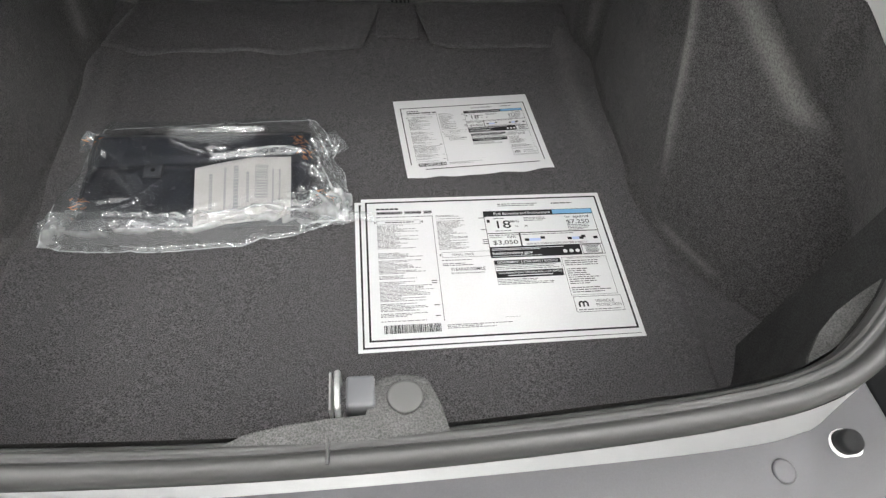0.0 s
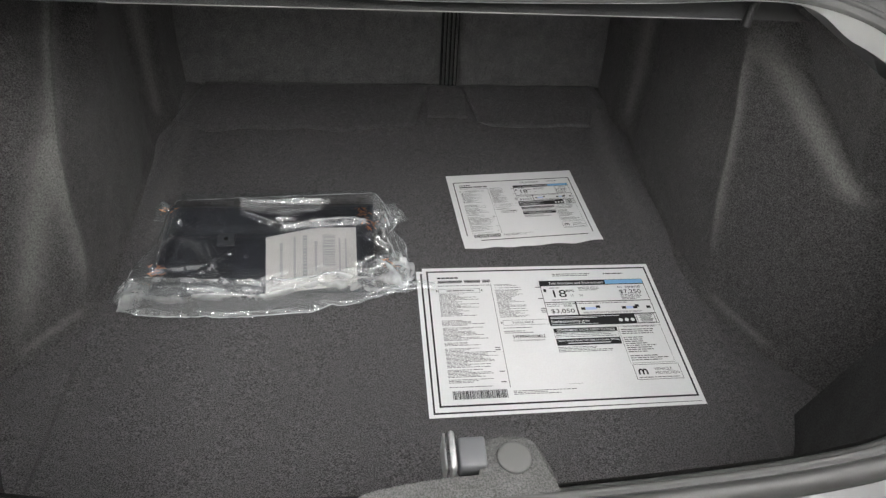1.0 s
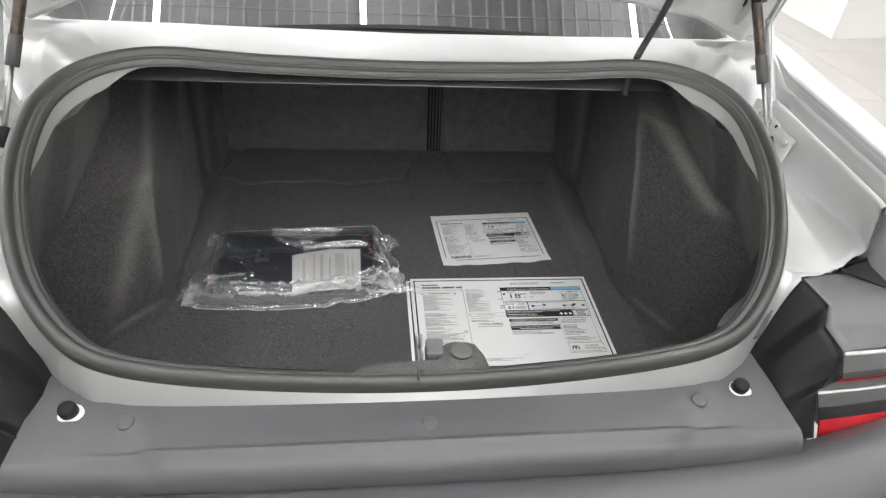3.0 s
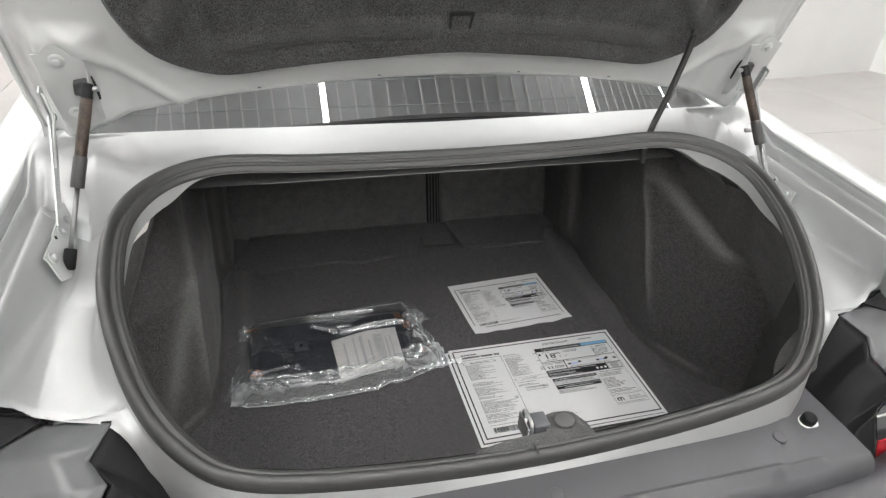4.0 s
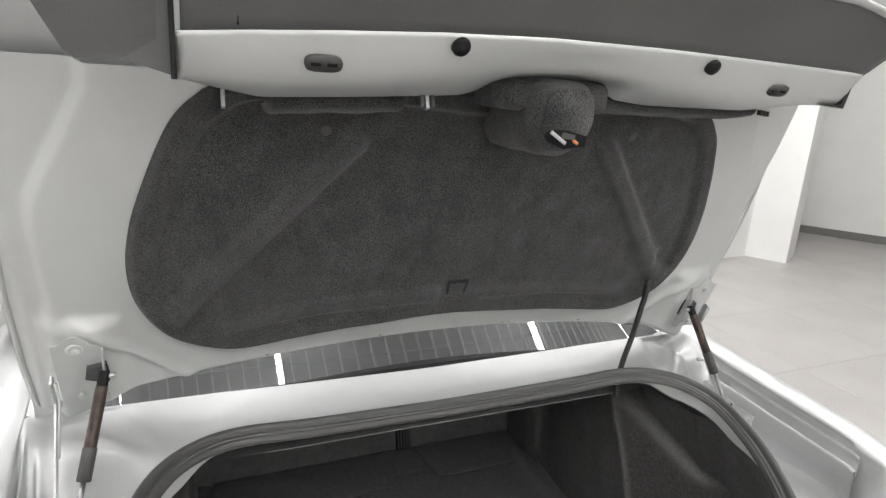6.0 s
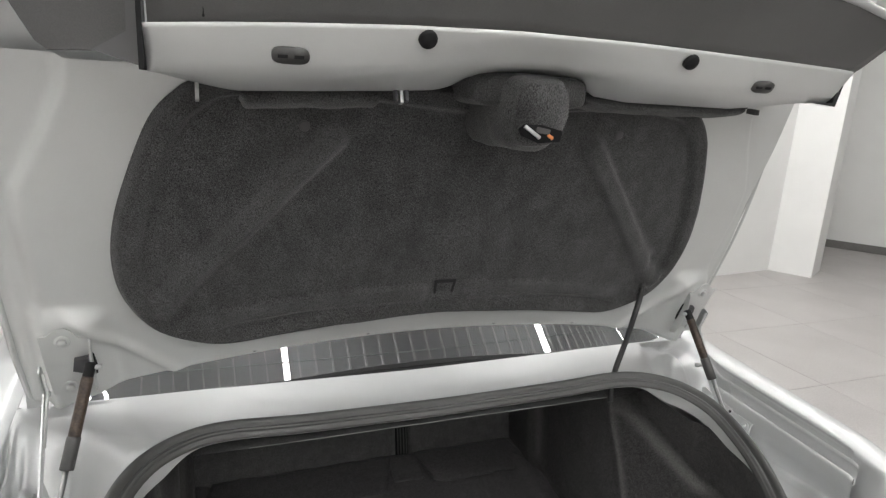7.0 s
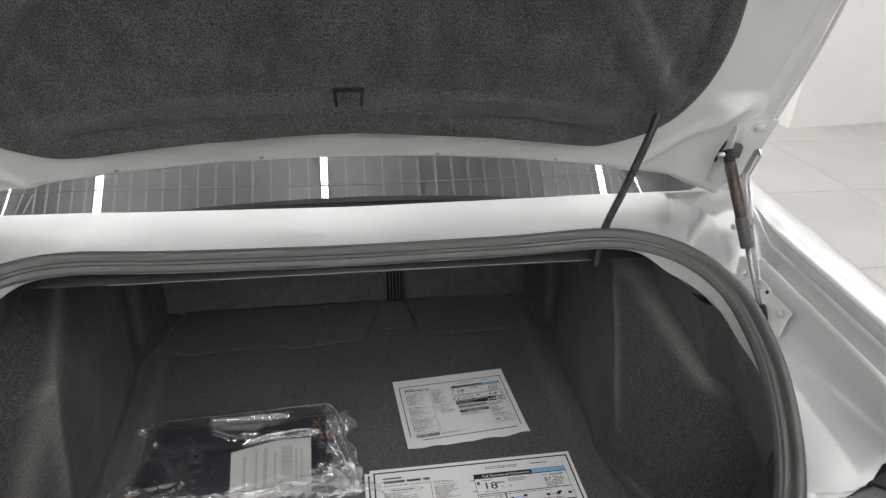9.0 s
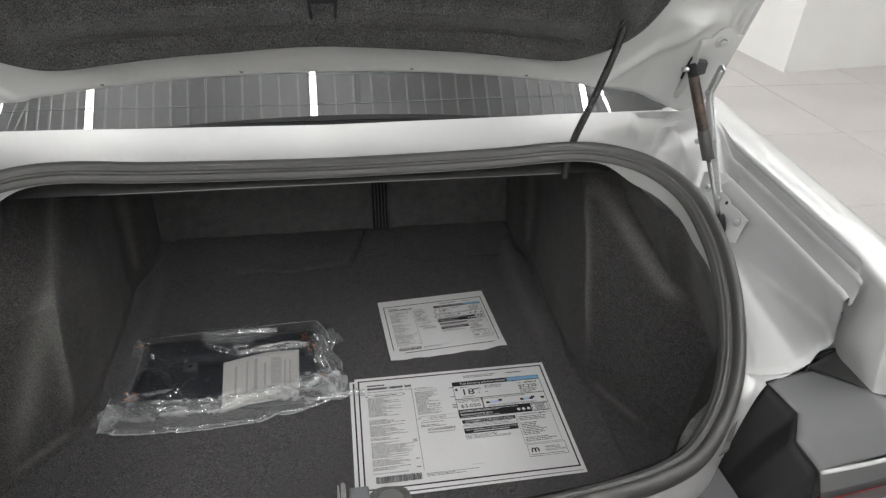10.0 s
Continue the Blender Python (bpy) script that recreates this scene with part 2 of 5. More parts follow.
def plate(outline, thickness, place, bm=None, bevel=0.0):
    """A flat plate with a 2D outline, laid into the world by place(x, y, height)."""
    bm = bm or bmesh.new()
    lo = [bm.verts.new(place(x, y, 0)) for x, y in outline]
    hi = [bm.verts.new(place(x, y, thickness)) for x, y in outline]
    n = len(outline)
    bm.faces.new(lo[::-1])
    bm.faces.new(hi)
    for i in range(n):
        bm.faces.new((lo[i], lo[(i + 1) % n], hi[(i + 1) % n], hi[i]))
    bmesh.ops.recalc_face_normals(bm, faces=bm.faces[:])
    return bm


def spline(points, steps, closed=False):
    """Catmull-Rom through points, any dimension."""
    pts = [np.array(p, float) for p in points]
    n, out = len(pts), []
    for i in range(n if closed else n - 1):
        if closed:
            a, b, c, d = (pts[(i + k) % n] for k in (-1, 0, 1, 2))
        else:
            a, b, c, d = pts[max(i - 1, 0)], pts[i], pts[i + 1], pts[min(i + 2, n - 1)]
        for s in range(steps):
            t = s / steps
            out.append(0.5 * (2 * b + (c - a) * t + (2 * a - 5 * b + 4 * c - d) * t * t + (3 * b - a - 3 * c + d) * t ** 3))
    if not closed:
        out.append(pts[-1])
    return out


def even(points, n, closed=True):
    """The same line with n evenly spaced points."""
    p = np.array(points)
    q = np.vstack([p, p[:1]]) if closed else p
    s = np.r_[0, np.cumsum(np.linalg.norm(np.diff(q, axis=0), axis=1))]
    at = np.linspace(0, s[-1], n, endpoint=not closed)
    return np.stack([np.interp(at, s, q[:, k]) for k in range(q.shape[1])], 1)


def step(a, b, x):
    t = min(max((x - a) / (b - a), 0.0), 1.0)
    return t * t * (3 - 2 * t)


def table(x, pairs):
    return float(np.interp(x, [p[0] for p in pairs], [p[1] for p in pairs]))


def thing(name, at, label, category, group="", kind=""):
    ob = new(name)
    ob.matrix_basis = Matrix.Translation(at)
    return tagged(ob, label, category, group, kind)


# ---- the room ----
def slab(name, corners, z0, z1, material, label, category):
    """An upright prism over a plan outline."""
    bm = plate(corners, z1 - z0, lambda x, y, h: (x, y, z0 + h))
    ob = part(name, bm, material, smooth=False)
    return tagged(ob, label, category, kind="structure")


slab("wall_pier", [(3.58, 4.10), (5.28, 4.30), (5.50, 3.95), (5.92, 4.18), (6.35, 6.6), (3.50, 6.6)], 0, CEILING, WALL_PAINT,
     "white painted wall pier with angled corner", "wall")
slab("wall_north", [(-5.6, 6.4), (3.50, 6.4), (3.50, 6.6), (-5.6, 6.6)], 0, CEILING, WALL_PAINT, "plain white painted showroom wall", "wall")
slab("wall_east", [(6.35, 6.23), (7.29, 5.0), (11.2, -0.12), (11.4, 0.05), (6.35, 6.6)], 0, CEILING, WALL_PAINT, "white painted wall with dark skirting", "wall")
slab("wall_south", [(-5.6, -5.2), (11.3, -5.2), (11.3, -5.0), (-5.6, -5.0)], 0, CEILING, WALL_PAINT, "plain white painted showroom wall", "wall")
slab("wall_west", [(-5.8, -5.2), (-5.6, -5.2), (-5.6, 6.6), (-5.8, 6.6)], 0, CEILING, WALL_PAINT, "plain white painted showroom wall", "wall")
slab("wall_east_2", [(11.2, -5.0), (11.4, -5.0), (11.4, 0.05), (11.2, -0.12)], 0, CEILING, WALL_PAINT, "plain white painted showroom wall", "wall")
slab("baseboard", [(6.353, 6.205), (7.276, 4.99), (11.19, -0.135), (11.18, -0.148), (7.264, 4.98), (6.353, 6.18)], 0, 0.10, SKIRTING,
     "dark grey stone skirting along the wall", "baseboard")
floor = slab("floor", [(-5.8, -5.2), (11.4, -5.2), (11.4, 6.6), (-5.8, 6.6)], -0.1, -0.004, mat("tile_grout", (0.395, 0.378, 0.369), 0.8, grain=0.1),
             "pale grey tiled showroom floor", "floor")

ceiling = slab("ceiling", [(-5.8, -5.2), (11.4, -5.2), (11.4, 6.6), (-5.8, 6.6)], CEILING, CEILING + 0.1, CEIL_PANEL,
               "grey panelled ceiling with white rails", "ceiling")

# rails of the ceiling and its lamps run along the car
bm = bmesh.new()
for i in range(118):
    box((0.013, 11.5, 0.02), (-5.5 + 0.125 * i, 0.7, CEILING - 0.010), bm=bm)
rails = part("ceiling_rails", bm, CEIL_RAIL, smooth=False)
tagged(rails, "thin white parallel ceiling rails", "ceiling rails", kind="structure")


def strip_lamp():
    lamp = thing("strip_lamp", (0, 0, CEILING), "long white suspended linear ceiling lamp, lit", "ceiling lamp", "ceiling strip lamps")
    # hung at an assumed drop, so that it also lights panels and rails
    part("diffuser", box((0.036, 4.96, 0.052), (0, 0, -0.40), 0.008), LAMP, lamp, "glowing white diffuser", smooth=False)
    for y in (-1.9, 1.9):
        part("drop_rod", tube([(0, y, 0), (0, y, -0.38)], 0.006, 8), CEIL_RAIL, lamp)
    for y in (-2.485, 2.485):
        part("end_cap", box((0.048, 0.012, 0.048), (0, y, -0.40), 0.002), CEIL_RAIL, lamp, smooth=False)
    return lamp


lamp = strip_lamp()
LAMP_X = (-5.0, -3.3, -1.56, -0.13, 1.88, 3.62, 5.4)
# extra unseen lamp behind the car, added to brighten the boot
copy_thing(lamp, Matrix.Translation((0.87, -1.9, CEILING)))
for i, x in enumerate(LAMP_X):
    for j, y in enumerate((-1.9, 3.1)):
        # the rear row is assumed; outer lamps left out to set the boot's light
        if j == 0 and not -2 < x < 3:
            continue
        m = Matrix.Translation((x, y, CEILING))
        if i == 0:
            lamp.matrix_basis = m
        else:
            copy_thing(lamp, m)

# ---- the car: openings and body ----
car = thing("car", (0, 0, 0), "silver two-door car with its boot lid open", "car")


def seal_z(x, y):
    return 0.76 + 0.4 * y + 0.2 * x * x


HALF = [(0, .047), (.2, .049), (.34, .053), (.42, .061), (.475, .081), (.53, .13), (.57, .195), (.60, .28), (.612, .36), (.605, .45),
        (.565, .525), (.50, .578), (.42, .607), (.3, .620), (.15, .631), (0, .634)]
RIM = even(spline(HALF + [(-x, y) for x, y in HALF[-2:0:-1]], 24, True), 440)
NORM = np.roll(RIM, -1, 0) - np.roll(RIM, 1, 0)
NORM = np.stack([-NORM[:, 1], NORM[:, 0]], 1)
NORM /= np.linalg.norm(NORM, axis=1)[:, None]          # inward


def ring_point(u, inward, dz):
    i = round(u * len(RIM)) % len(RIM)
    x, y = RIM[i] + NORM[i] * inward
    return (x, y, seal_z(*RIM[i]) + dz)


PROFILE = [(0.002, -0.02), (0.0, -0.006), (0.0, 0.003), (0.003, 0.009), (0.008, 0.012), (0.013, 0.011), (0.0165, 0.006), (0.0175, 0.001),
           (0.0195, -0.001), (0.0215, 0.002), (0.025, 0.003), (0.027, 0.001), (0.028, -0.002), (0.030, -0.001), (0.0315, -0.003), (0.0325, -0.006),
           (0.0335, -0.007), (0.0345, -0.009), (0.035, -0.013)]
part("weatherstrip", surface(lambda u, v: ring_point(u, *PROFILE[round(v * (len(PROFILE) - 1))]), 440, len(PROFILE), close_u=True), RUBBER, car,
     "black rubber seal round the boot opening")
# joint of the seal
part("seal_joint", box((0.003, 0.022, 0.004), (-0.012, 0.060, seal_z(0, 0.05) + 0.0115), 0.001), RUBBER, car, smooth=False)

# painted flange just inside the seal
def flange_depth(x, y):
    return 0.004 + 0.024 * step(0.44, 0.54, abs(x)) * step(0.29, 0.41, y) * (1 - step(0.54, 0.60, y))


part("opening_flange", surface(lambda u, v: ring_point(u, 0.0345 - 0.003 * v, -0.012 - flange_depth(*RIM[round(u * 440) % 440]) * v), 440, 5, close_u=True), SATIN, car)

FRONT_Y, BACK_Y = 0.757, 0.030


def fender_in(y):
    """How far from the middle the inner edge of the quarter panel runs."""
    return 0.738 + 0.05 * min(max(y, 0.1), 2.0)


CORNER = [(.40, .047, .757), (.44, .058, .752), (.46, .067, .749), (.50, .093, .747), (.533, .123, .745), (.563, .142, .80), (.592, .160, .868), (.64, .173, .858), (.682, .190, .850), (.689, .203, .858), (.722, .214, .857), (.738, .220, .864), (.746, .237, .94), (.7508, .257, 1.004)]


def outer_of(i):
    """The point of the gutter's outer border that belongs to a point of the rim."""
    x, y = RIM[i]
    cx, cy = 0.0, 0.34
    d = np.array((x - cx, y - cy))
    slant = abs(d[0]) - 0.05 * d[1]
    ts = [(0.738 + 0.05 * cy) / slant if slant > 1e-6 else 9e9, ((FRONT_Y if d[1] > 0 else BACK_Y) - cy) / d[1] if abs(d[1]) > 1e-6 else 9e9]
    p = np.array((cx, cy)) + d * min(ts)
    if d[1] < 0:
        if abs(x) < 0.43:
            return np.array((x, y - 0.007))
        # along the border of the tail lamp
        for (x0, y0, _), (x1, y1, _) in zip(CORNER, CORNER[1:]):
            ax, ay, bx, by = x0, y0 - cy, x1 - x0, y1 - y0
            det = abs(d[0]) * -by + d[1] * bx
            if abs(det) > 1e-9:
                k = (abs(d[0]) * ay - d[1] * ax) / det
                if 0 <= k <= 1:
                    q = np.array((math.copysign(x0 + k * bx, x), y0 + k * by))
                    if np.linalg.norm(q - (cx, cy)) < np.linalg.norm(p - (cx, cy)):
                        p = q
                    break
    return p


def border_z(p):
    x, y = p
    side = 1.012 + 0.03 * (y - 0.4)
    top = 1.037 + 0.006 * abs(x)
    low = 0.757
    if y > 0.5:
        k = step(0.5, 0.757, y)
        return side * (1 - k) + top * k
    if y < 0.257 and abs(x) > 0.39:
        return float(np.interp(abs(x), [c[0] for c in CORNER], [c[2] for c in CORNER]))
    k = 1.0 if abs(x) > 0.70 else step(0.10, 0.26, y)
    return low * (1 - k) + side * k


HALF_RIM = np.array([RIM[i] for i in range(1, 220) if RIM[i][0] > 0.42])


def channel_section(y):
    """Cross-section of the channel beside the opening: a flat floor, a low step, a slanted panel, a rounded ridge, a groove and a thin fold at the quarter panel."""
    rim = float(np.interp(y, HALF_RIM[:, 1], HALF_RIM[:, 0]))
    z0 = seal_z(rim, y) - 0.012
    edge = table(y, [(0.14, 0.664), (0.206, 0.687), (0.25, 0.704), (0.30, 0.703), (0.38, 0.689), (0.44, 0.678), (0.60, 0.672), (0.8, 0.66)])
    crease = edge + table(y, [(0.14, 0.040), (0.206, 0.038), (0.25, 0.034), (0.31, 0.025), (0.38, 0.018), (0.45, 0.015), (0.8, 0.012)])
    zf = table(y, [(0.10, 0.864), (0.17, 0.868), (0.28, 0.879), (0.45, 0.896), (0.60, 0.925)])
    zn = zf + table(y, [(0.40, 0.0), (0.47, 0.030), (0.52, 0.062), (0.60, 0.10)])
    out, z1 = fender_in(y), 1.012 + 0.03 * (y - 0.4)
    near = min(0.030, max(edge - rim, 0.004) * 0.8)
    return [(rim, z0), (rim + 0.1 * near, z0 - 0.004), (rim + 0.4 * near, zn + 0.35 * (z0 - zn)), (rim + 0.7 * near, zn + 0.004), (rim + near, zn), (0.5 * (rim + near + edge), 0.5 * (zn + zf)), (edge - 0.002, zf + 0.001), (edge + 0.002, zf + 0.002), (0.5 * (edge + crease), zf + 0.004), (crease - 0.003, zf + 0.005), (crease + 0.001, zf + 0.008), (crease + 0.005, zf + 0.012),
            (0.5 * (crease + out - 0.035), 0.5 * (zf + z1) - 0.016), (out - 0.038, z1 - 0.040), (out - 0.034, z1 - 0.0355), (out - 0.030, z1 - 0.0345), (out - 0.027, z1 - 0.0375), (out - 0.0235, z1 - 0.050), (out - 0.020, z1 - 0.054), (out - 0.0125, z1 - 0.054), (out - 0.0105, z1 - 0.024), (out - 0.0085, z1 - 0.016), (out - 0.0065, z1 - 0.017), (out - 0.0045, z1 - 0.034), (out - 0.002, z1 - 0.034), (out, z1)]


def channel_z(x, y):
    prof = channel_section(y)
    return float(np.interp(x, np.maximum.accumulate([q[0] for q in prof]), [q[1] for q in prof]))


def gutter(u, w):
    i = round(u * len(RIM)) % len(RIM)
    a, b = RIM[i], outer_of(i)
    p = a * (1 - w) + b * w
    z0, z1 = seal_z(*a) - 0.012, border_z(b)
    z = z0 * (1 - w) + z1 * w
    sides = step(0.50, 0.57, abs(a[0])) * step(0.10, 0.16, a[1]) * (1 - step(0.53, 0.60, a[1]))
    if sides:
        # under the channel, but for its end ahead of the hinge
        under = (0.024 + 0.040 * step(0.4, 0.7, w)) * (1 - step(0.535, 0.560, p[1])) * step(0.175, 0.195, p[1]) * step(0.0, 0.15, w)
        z = z * (1 - sides) + (channel_z(abs(p[0]), p[1]) - under) * sides
    else:
        z += 0.004 * math.sin(math.pi * w) * step(0.5, 0.6, a[1])
    # an oblique pressed band in each front corner
    if p[1] > 0.585:
        k = (p[1] - 0.60) / 0.14
        band = step(-0.010, 0.010, abs(p[0]) - 0.543 - 0.073 * k) * (1 - step(-0.012, 0.008, abs(p[0]) - 0.595 - 0.096 * k))
        z -= (0.012 if p[0] > 0 else 0.004) * band * step(0.10, 0.30, w) * (1 - step(0.93, 0.97, w))
        z -= 0.012 * step(0.650, 0.675, abs(p[0])) * step(0.2, 0.6, w) * (1 - step(0.8, 1.0, w))
    return (p[0], p[1], z)


part("rear_panel", surface(gutter, 440, 100, close_u=True, flip=True), SILVER, car, "silver painted gutter panel round the boot")


def channel(s):
    n = len(channel_section(0.3))
    starts = [max(0.172, float(np.interp(channel_section(0.19)[j][0], [c[0] for c in CORNER], [c[1] for c in CORNER]))) for j in range(n)]
    def at(u, v):
        j = round(v * (n - 1))
        y = starts[j] + (0.578 - starts[j]) * u
        x, z = channel_section(y)[j]
        return (s * x, y, z - 0.006 * step(0.94, 1.0, u) - 0.003 * (1 - step(0.0, 0.03, u)))
    part("drain_channel", surface(at, 70, n, flip=s < 0), SILVER, car, "silver painted drain channel with a ridge and a groove")


channel(1)
channel(-1)


def fender(side):
    def at(u, v):
        y = 0.125 + 4.545 * u ** 1.7
        x0 = fender_in(y) - 0.0005
        wide = 0.088 + 0.02 * min(max(y - 0.3, 0), 0.8)
        grow = 0.07 * min(y - 0.3, 1.6) - 0.05 * step(3.9, 4.7, y)
        prof = [(x0, 0.968 - 0.12 * step(0.32, 0.25, y)), (x0, 1.007), (x0 + 0.003, 1.013), (x0 + 0.009, 1.016), (x0 + 0.4 * wide, 1.018), (x0 + 0.72 * wide, 1.016), (x0 + 0.95 * wide, 1.006),
                (x0 + wide + 0.006, 0.990), (x0 + wide + 0.012, 0.965), (max(x0 + wide + 0.014, 0.895 + grow), 0.90), (0.925 + grow, 0.80), (0.94 + grow, 0.68), (0.935 + grow, 0.50), (0.92 + grow, 0.35)]
        x, z = prof[round(v * (len(prof) - 1))]
        z += (0.030 * min(y - 0.4, 1.6) - 0.012 * step(0.30, 0.17, y) - 0.15 * step(0.175, 0.125, y) - 0.20 * step(2.9, 4.7, y)) if z > 0.6 else 0
        return (side * x, y, z)
    return part("quarter_panel", surface(at, 140, 14, flip=side < 0), FENDER_PAINT, car, "silver painted quarter panel and side")


fender(1)
fender(-1)


# the foot of the rear pillars beside the window
for s in (-1, 1):
    part("pillar_foot", surface(lambda u, v: (s * (0.700 - 0.05 * v + (fender_in(0.757 + 0.75 * v) - 0.702 + 0.05 * v) * u), 0.757 + 0.75 * v, 1.0365 + 0.006 * u - 0.022 * (1 - u) ** 2 + (0.30 * (1 - u) ** 1.5 + 0.02) * v), 14, 12, flip=s < 0), SILVER, car)

# grey plastic cover over the sill and the top of the bumper
def sill(u, v):
    prof = [(0.052, 0.7562), (0.036, 0.7572), (0.0, 0.7575), (-0.018, 0.7565), (-0.0222, 0.7562), (-0.0250, 0.7605), (-0.0285, 0.7608), (-0.0325, 0.7555),
            (-0.047, 0.752), (-0.054, 0.7475), (-0.0595, 0.737), (-0.0625, 0.715)]
    j = round(v * (len(prof) - 1))
    y, z = prof[j]
    x = (u - 0.5) * 1.056
    a = abs(x)
    if 4 <= j <= 7:
        z = 0.7562 + (z - 0.7562) * (1 - step(0.432, 0.446, a))
    back = table(a, [(0, 0), (0.40, 0.009), (0.46, 0.030), (0.50, 0.056), (0.535, 0.086)])
    # the pads round the stops lie a little lower, past an oblique step
    z -= 0.006 * step(0.405, 0.425, a - 0.9 * (y + back * step(-0.03, 0.036, y) - 0.03))
    return (x, y + back * step(-0.03, 0.036, y) + 0.012 * (a / 0.53) ** 3 * step(-0.02, -0.06, y), z)


part("sill_cover", surface(sill, 160, 12), GREY_PLASTIC, car, "grey plastic cover along the boot sill")


def bumper(u, v):
    x = (u - 0.5) * 1.86
    prof = [(-0.045, 0.700), (-0.064, 0.716), (-0.072, 0.722), (-0.10, 0.722), (-0.14, 0.717), (-0.17, 0.70), (-0.185, 0.66), (-0.19, 0.55), (-0.18, 0.40), (-0.14, 0.30)]
    y, z = prof[round(v * (len(prof) - 1))]
    return (x, y + 0.22 * abs(x / 0.93) ** 4, z)


part("bumper", surface(bumper, 60, 10), GREY_PLASTIC, car, "grey rear bumper top")


def sill_pin(x, y, z, r=0.011):
    part("trim_clip", disc((x, y, z - 0.001), (0, -0.1, 1), r, 0.004), GREY_PLASTIC, car)


for x, y in ((-0.397, 0.023), (0.001, 0.002), (0.397, 0.023)):
    sill_pin(x, y, 0.7560)


def bump_stop(x):
    foot = part("bump_stop", disc((x, 0.043, 0.7495), (0, -0.1, 1), 0.0165, 0.003), mat("white_nylon", (0.75, 0.75, 0.74), 0.4), car, "white plastic ring with black rubber stop")
    part("rubber_stop", disc((x - 0.002, 0.046, 0.7515), (0.0, -0.25, 1), 0.0118, 0.016, dome=0.002), BLACK_PLASTIC, foot, "black rubber stop")


bump_stop(-0.473)
bump_stop(0.473)


# tail lamps
def facets(points, faces, s, depth=0.003):
    """A shell of flat faces over named points, mirrored by s."""
    bm = bmesh.new()
    made = {k: bm.verts.new((s * p[0], p[1], p[2])) for k, p in points.items()}
    for f in faces:
        bm.faces.new([made[k] for k in f])
    bmesh.ops.recalc_face_normals(bm, faces=bm.faces[:])
    if sum(f.normal.z for f in bm.faces) < 0:
        bmesh.ops.reverse_faces(bm, faces=bm.faces[:])
    rim = bmesh.ops.extrude_face_region(bm, geom=bm.faces[:])
    for v in rim["geom"]:
        if isinstance(v, bmesh.types.BMVert):
            v.co += Vector((0, depth * 0.3, -depth))
    bmesh.ops.recalc_face_normals(bm, faces=bm.faces[:])
    return bm


def tail_lamp(s):
    # the housing: a wall that rises from the end of the sill to the edge of the lens
    high = ((.592, .160, .867), (.613, .113, .853), (.580, .076, .849), (.601, .042, .824), (.604, .034, .790), (.562, .011, .780), (.574, .000, .735), (.583, -.010, .700))
    low = ((.526, .128, .742), (.528, .105, .743), (.5285, .078, .743), (.529, .044, .742), (.529, .026, .741), (.530, .008, .738), (.532, -.012, .731), (.5335, -.030, .722))
    def wall(u, v):
        k = min(int(v * 7), 6)
        f = v * 7 - k
        a, b = ([p[k][j] * (1 - f) + p[k + 1][j] * f for j in range(3)] for p in (low, high))
        swell = 0.006 * math.sin(math.pi * u)
        return (s * (a[0] * (1 - u) + b[0] * u - swell), a[1] * (1 - u) + b[1] * u, a[2] * (1 - u) + b[2] * u)
    housing = part("tail_lamp", thick(surface(wall, 12, 57, flip=s > 0), 0.003), BLACK_PLASTIC, car, "black tail lamp housing beside the boot")
    m = lambda p: Vector((s * p[0], p[1], p[2]))
    # smoked lens: a pale top facet, rear bands, and a shoulder whose dark colour paints a reflection
    inner = ((.592, .1585, .871), (.613, .114, .856), (.587, .076, .849), (.604, .041, .829))
    outer = ((.684, .190, .8545), (.745, .138, .8565), (.815, .088, .840), (.90, .072, .829))
    def top(u, v):
        k = min(int(v * 3), 2)
        f = v * 3 - k
        a, b = ([p[k][j] * (1 - f) + p[k + 1][j] * f for j in range(3)] for p in (inner, outer))
        return (s * (a[0] * (1 - u) + b[0] * u), a[1] * (1 - u) + b[1] * u, a[2] * (1 - u) + b[2] * u + 0.002 * math.sin(math.pi * u))
    part("lens_top", thick(surface(top, 16, 31, flip=s > 0), 0.003), SMOKE_LENS, housing, "smoked grey lens top")
    dark = {"S2": (.685, .1935, .8575), "TP": (.752, .2195, .858), "E1": (.80, .215, .852), "E2": (.93, .19, .842), "D3": (.90, .083, .832), "D2": (.8155, .0885, .8395), "D1": (.7455, .1385, .856)}
    part("lens_shoulder", facets(dark, (("S2", "TP", "E1", "D1"), ("D1", "E1", "E2", "D2"), ("D2", "E2", "D3")), s), DARK_LENS, housing, "lens shoulder, coloured dark for what it reflects", smooth=False)
    edge = [m(p) for p in ((.592, .160, .869), (.64, .174, .861), (.676, .186, .854), (.684, .194, .856), (.687, .202, .860), (.70, .208, .860), (.752, .2215, .858), (.80, .217, .852))]
    part("lens_gasket", tube(edge, 0.0030, 8), BLACK_PLASTIC, housing)

    def band(a, b, material, name, label, back=0.0):
        """A strip of the rear face from line a to line b, running out along the lamp."""
        rows = (a, b)
        def at(u, v):
            p = [rows[0][j] * (1 - v) + rows[1][j] * v for j in range(3)]
            return (s * (p[0] + (0.92 - p[0]) * u), p[1] + back + 0.022 * u + 0.022 * u * u, p[2])
        return part(name, thick(surface(at, 20, 5, flip=s < 0), 0.003), material, housing, label, smooth=False)

    # pale beads paint in the highlights along the lens edge and ledge
    part("lens_edge", tube([m((.605 + .3 * k / 12, .0405 + .030 * (k / 12) ** 1.4, .8265)) for k in range(13)], 0.0032, 10), EDGE_HIGHLIGHT, housing, "pale bead that draws the highlight on the lens edge")
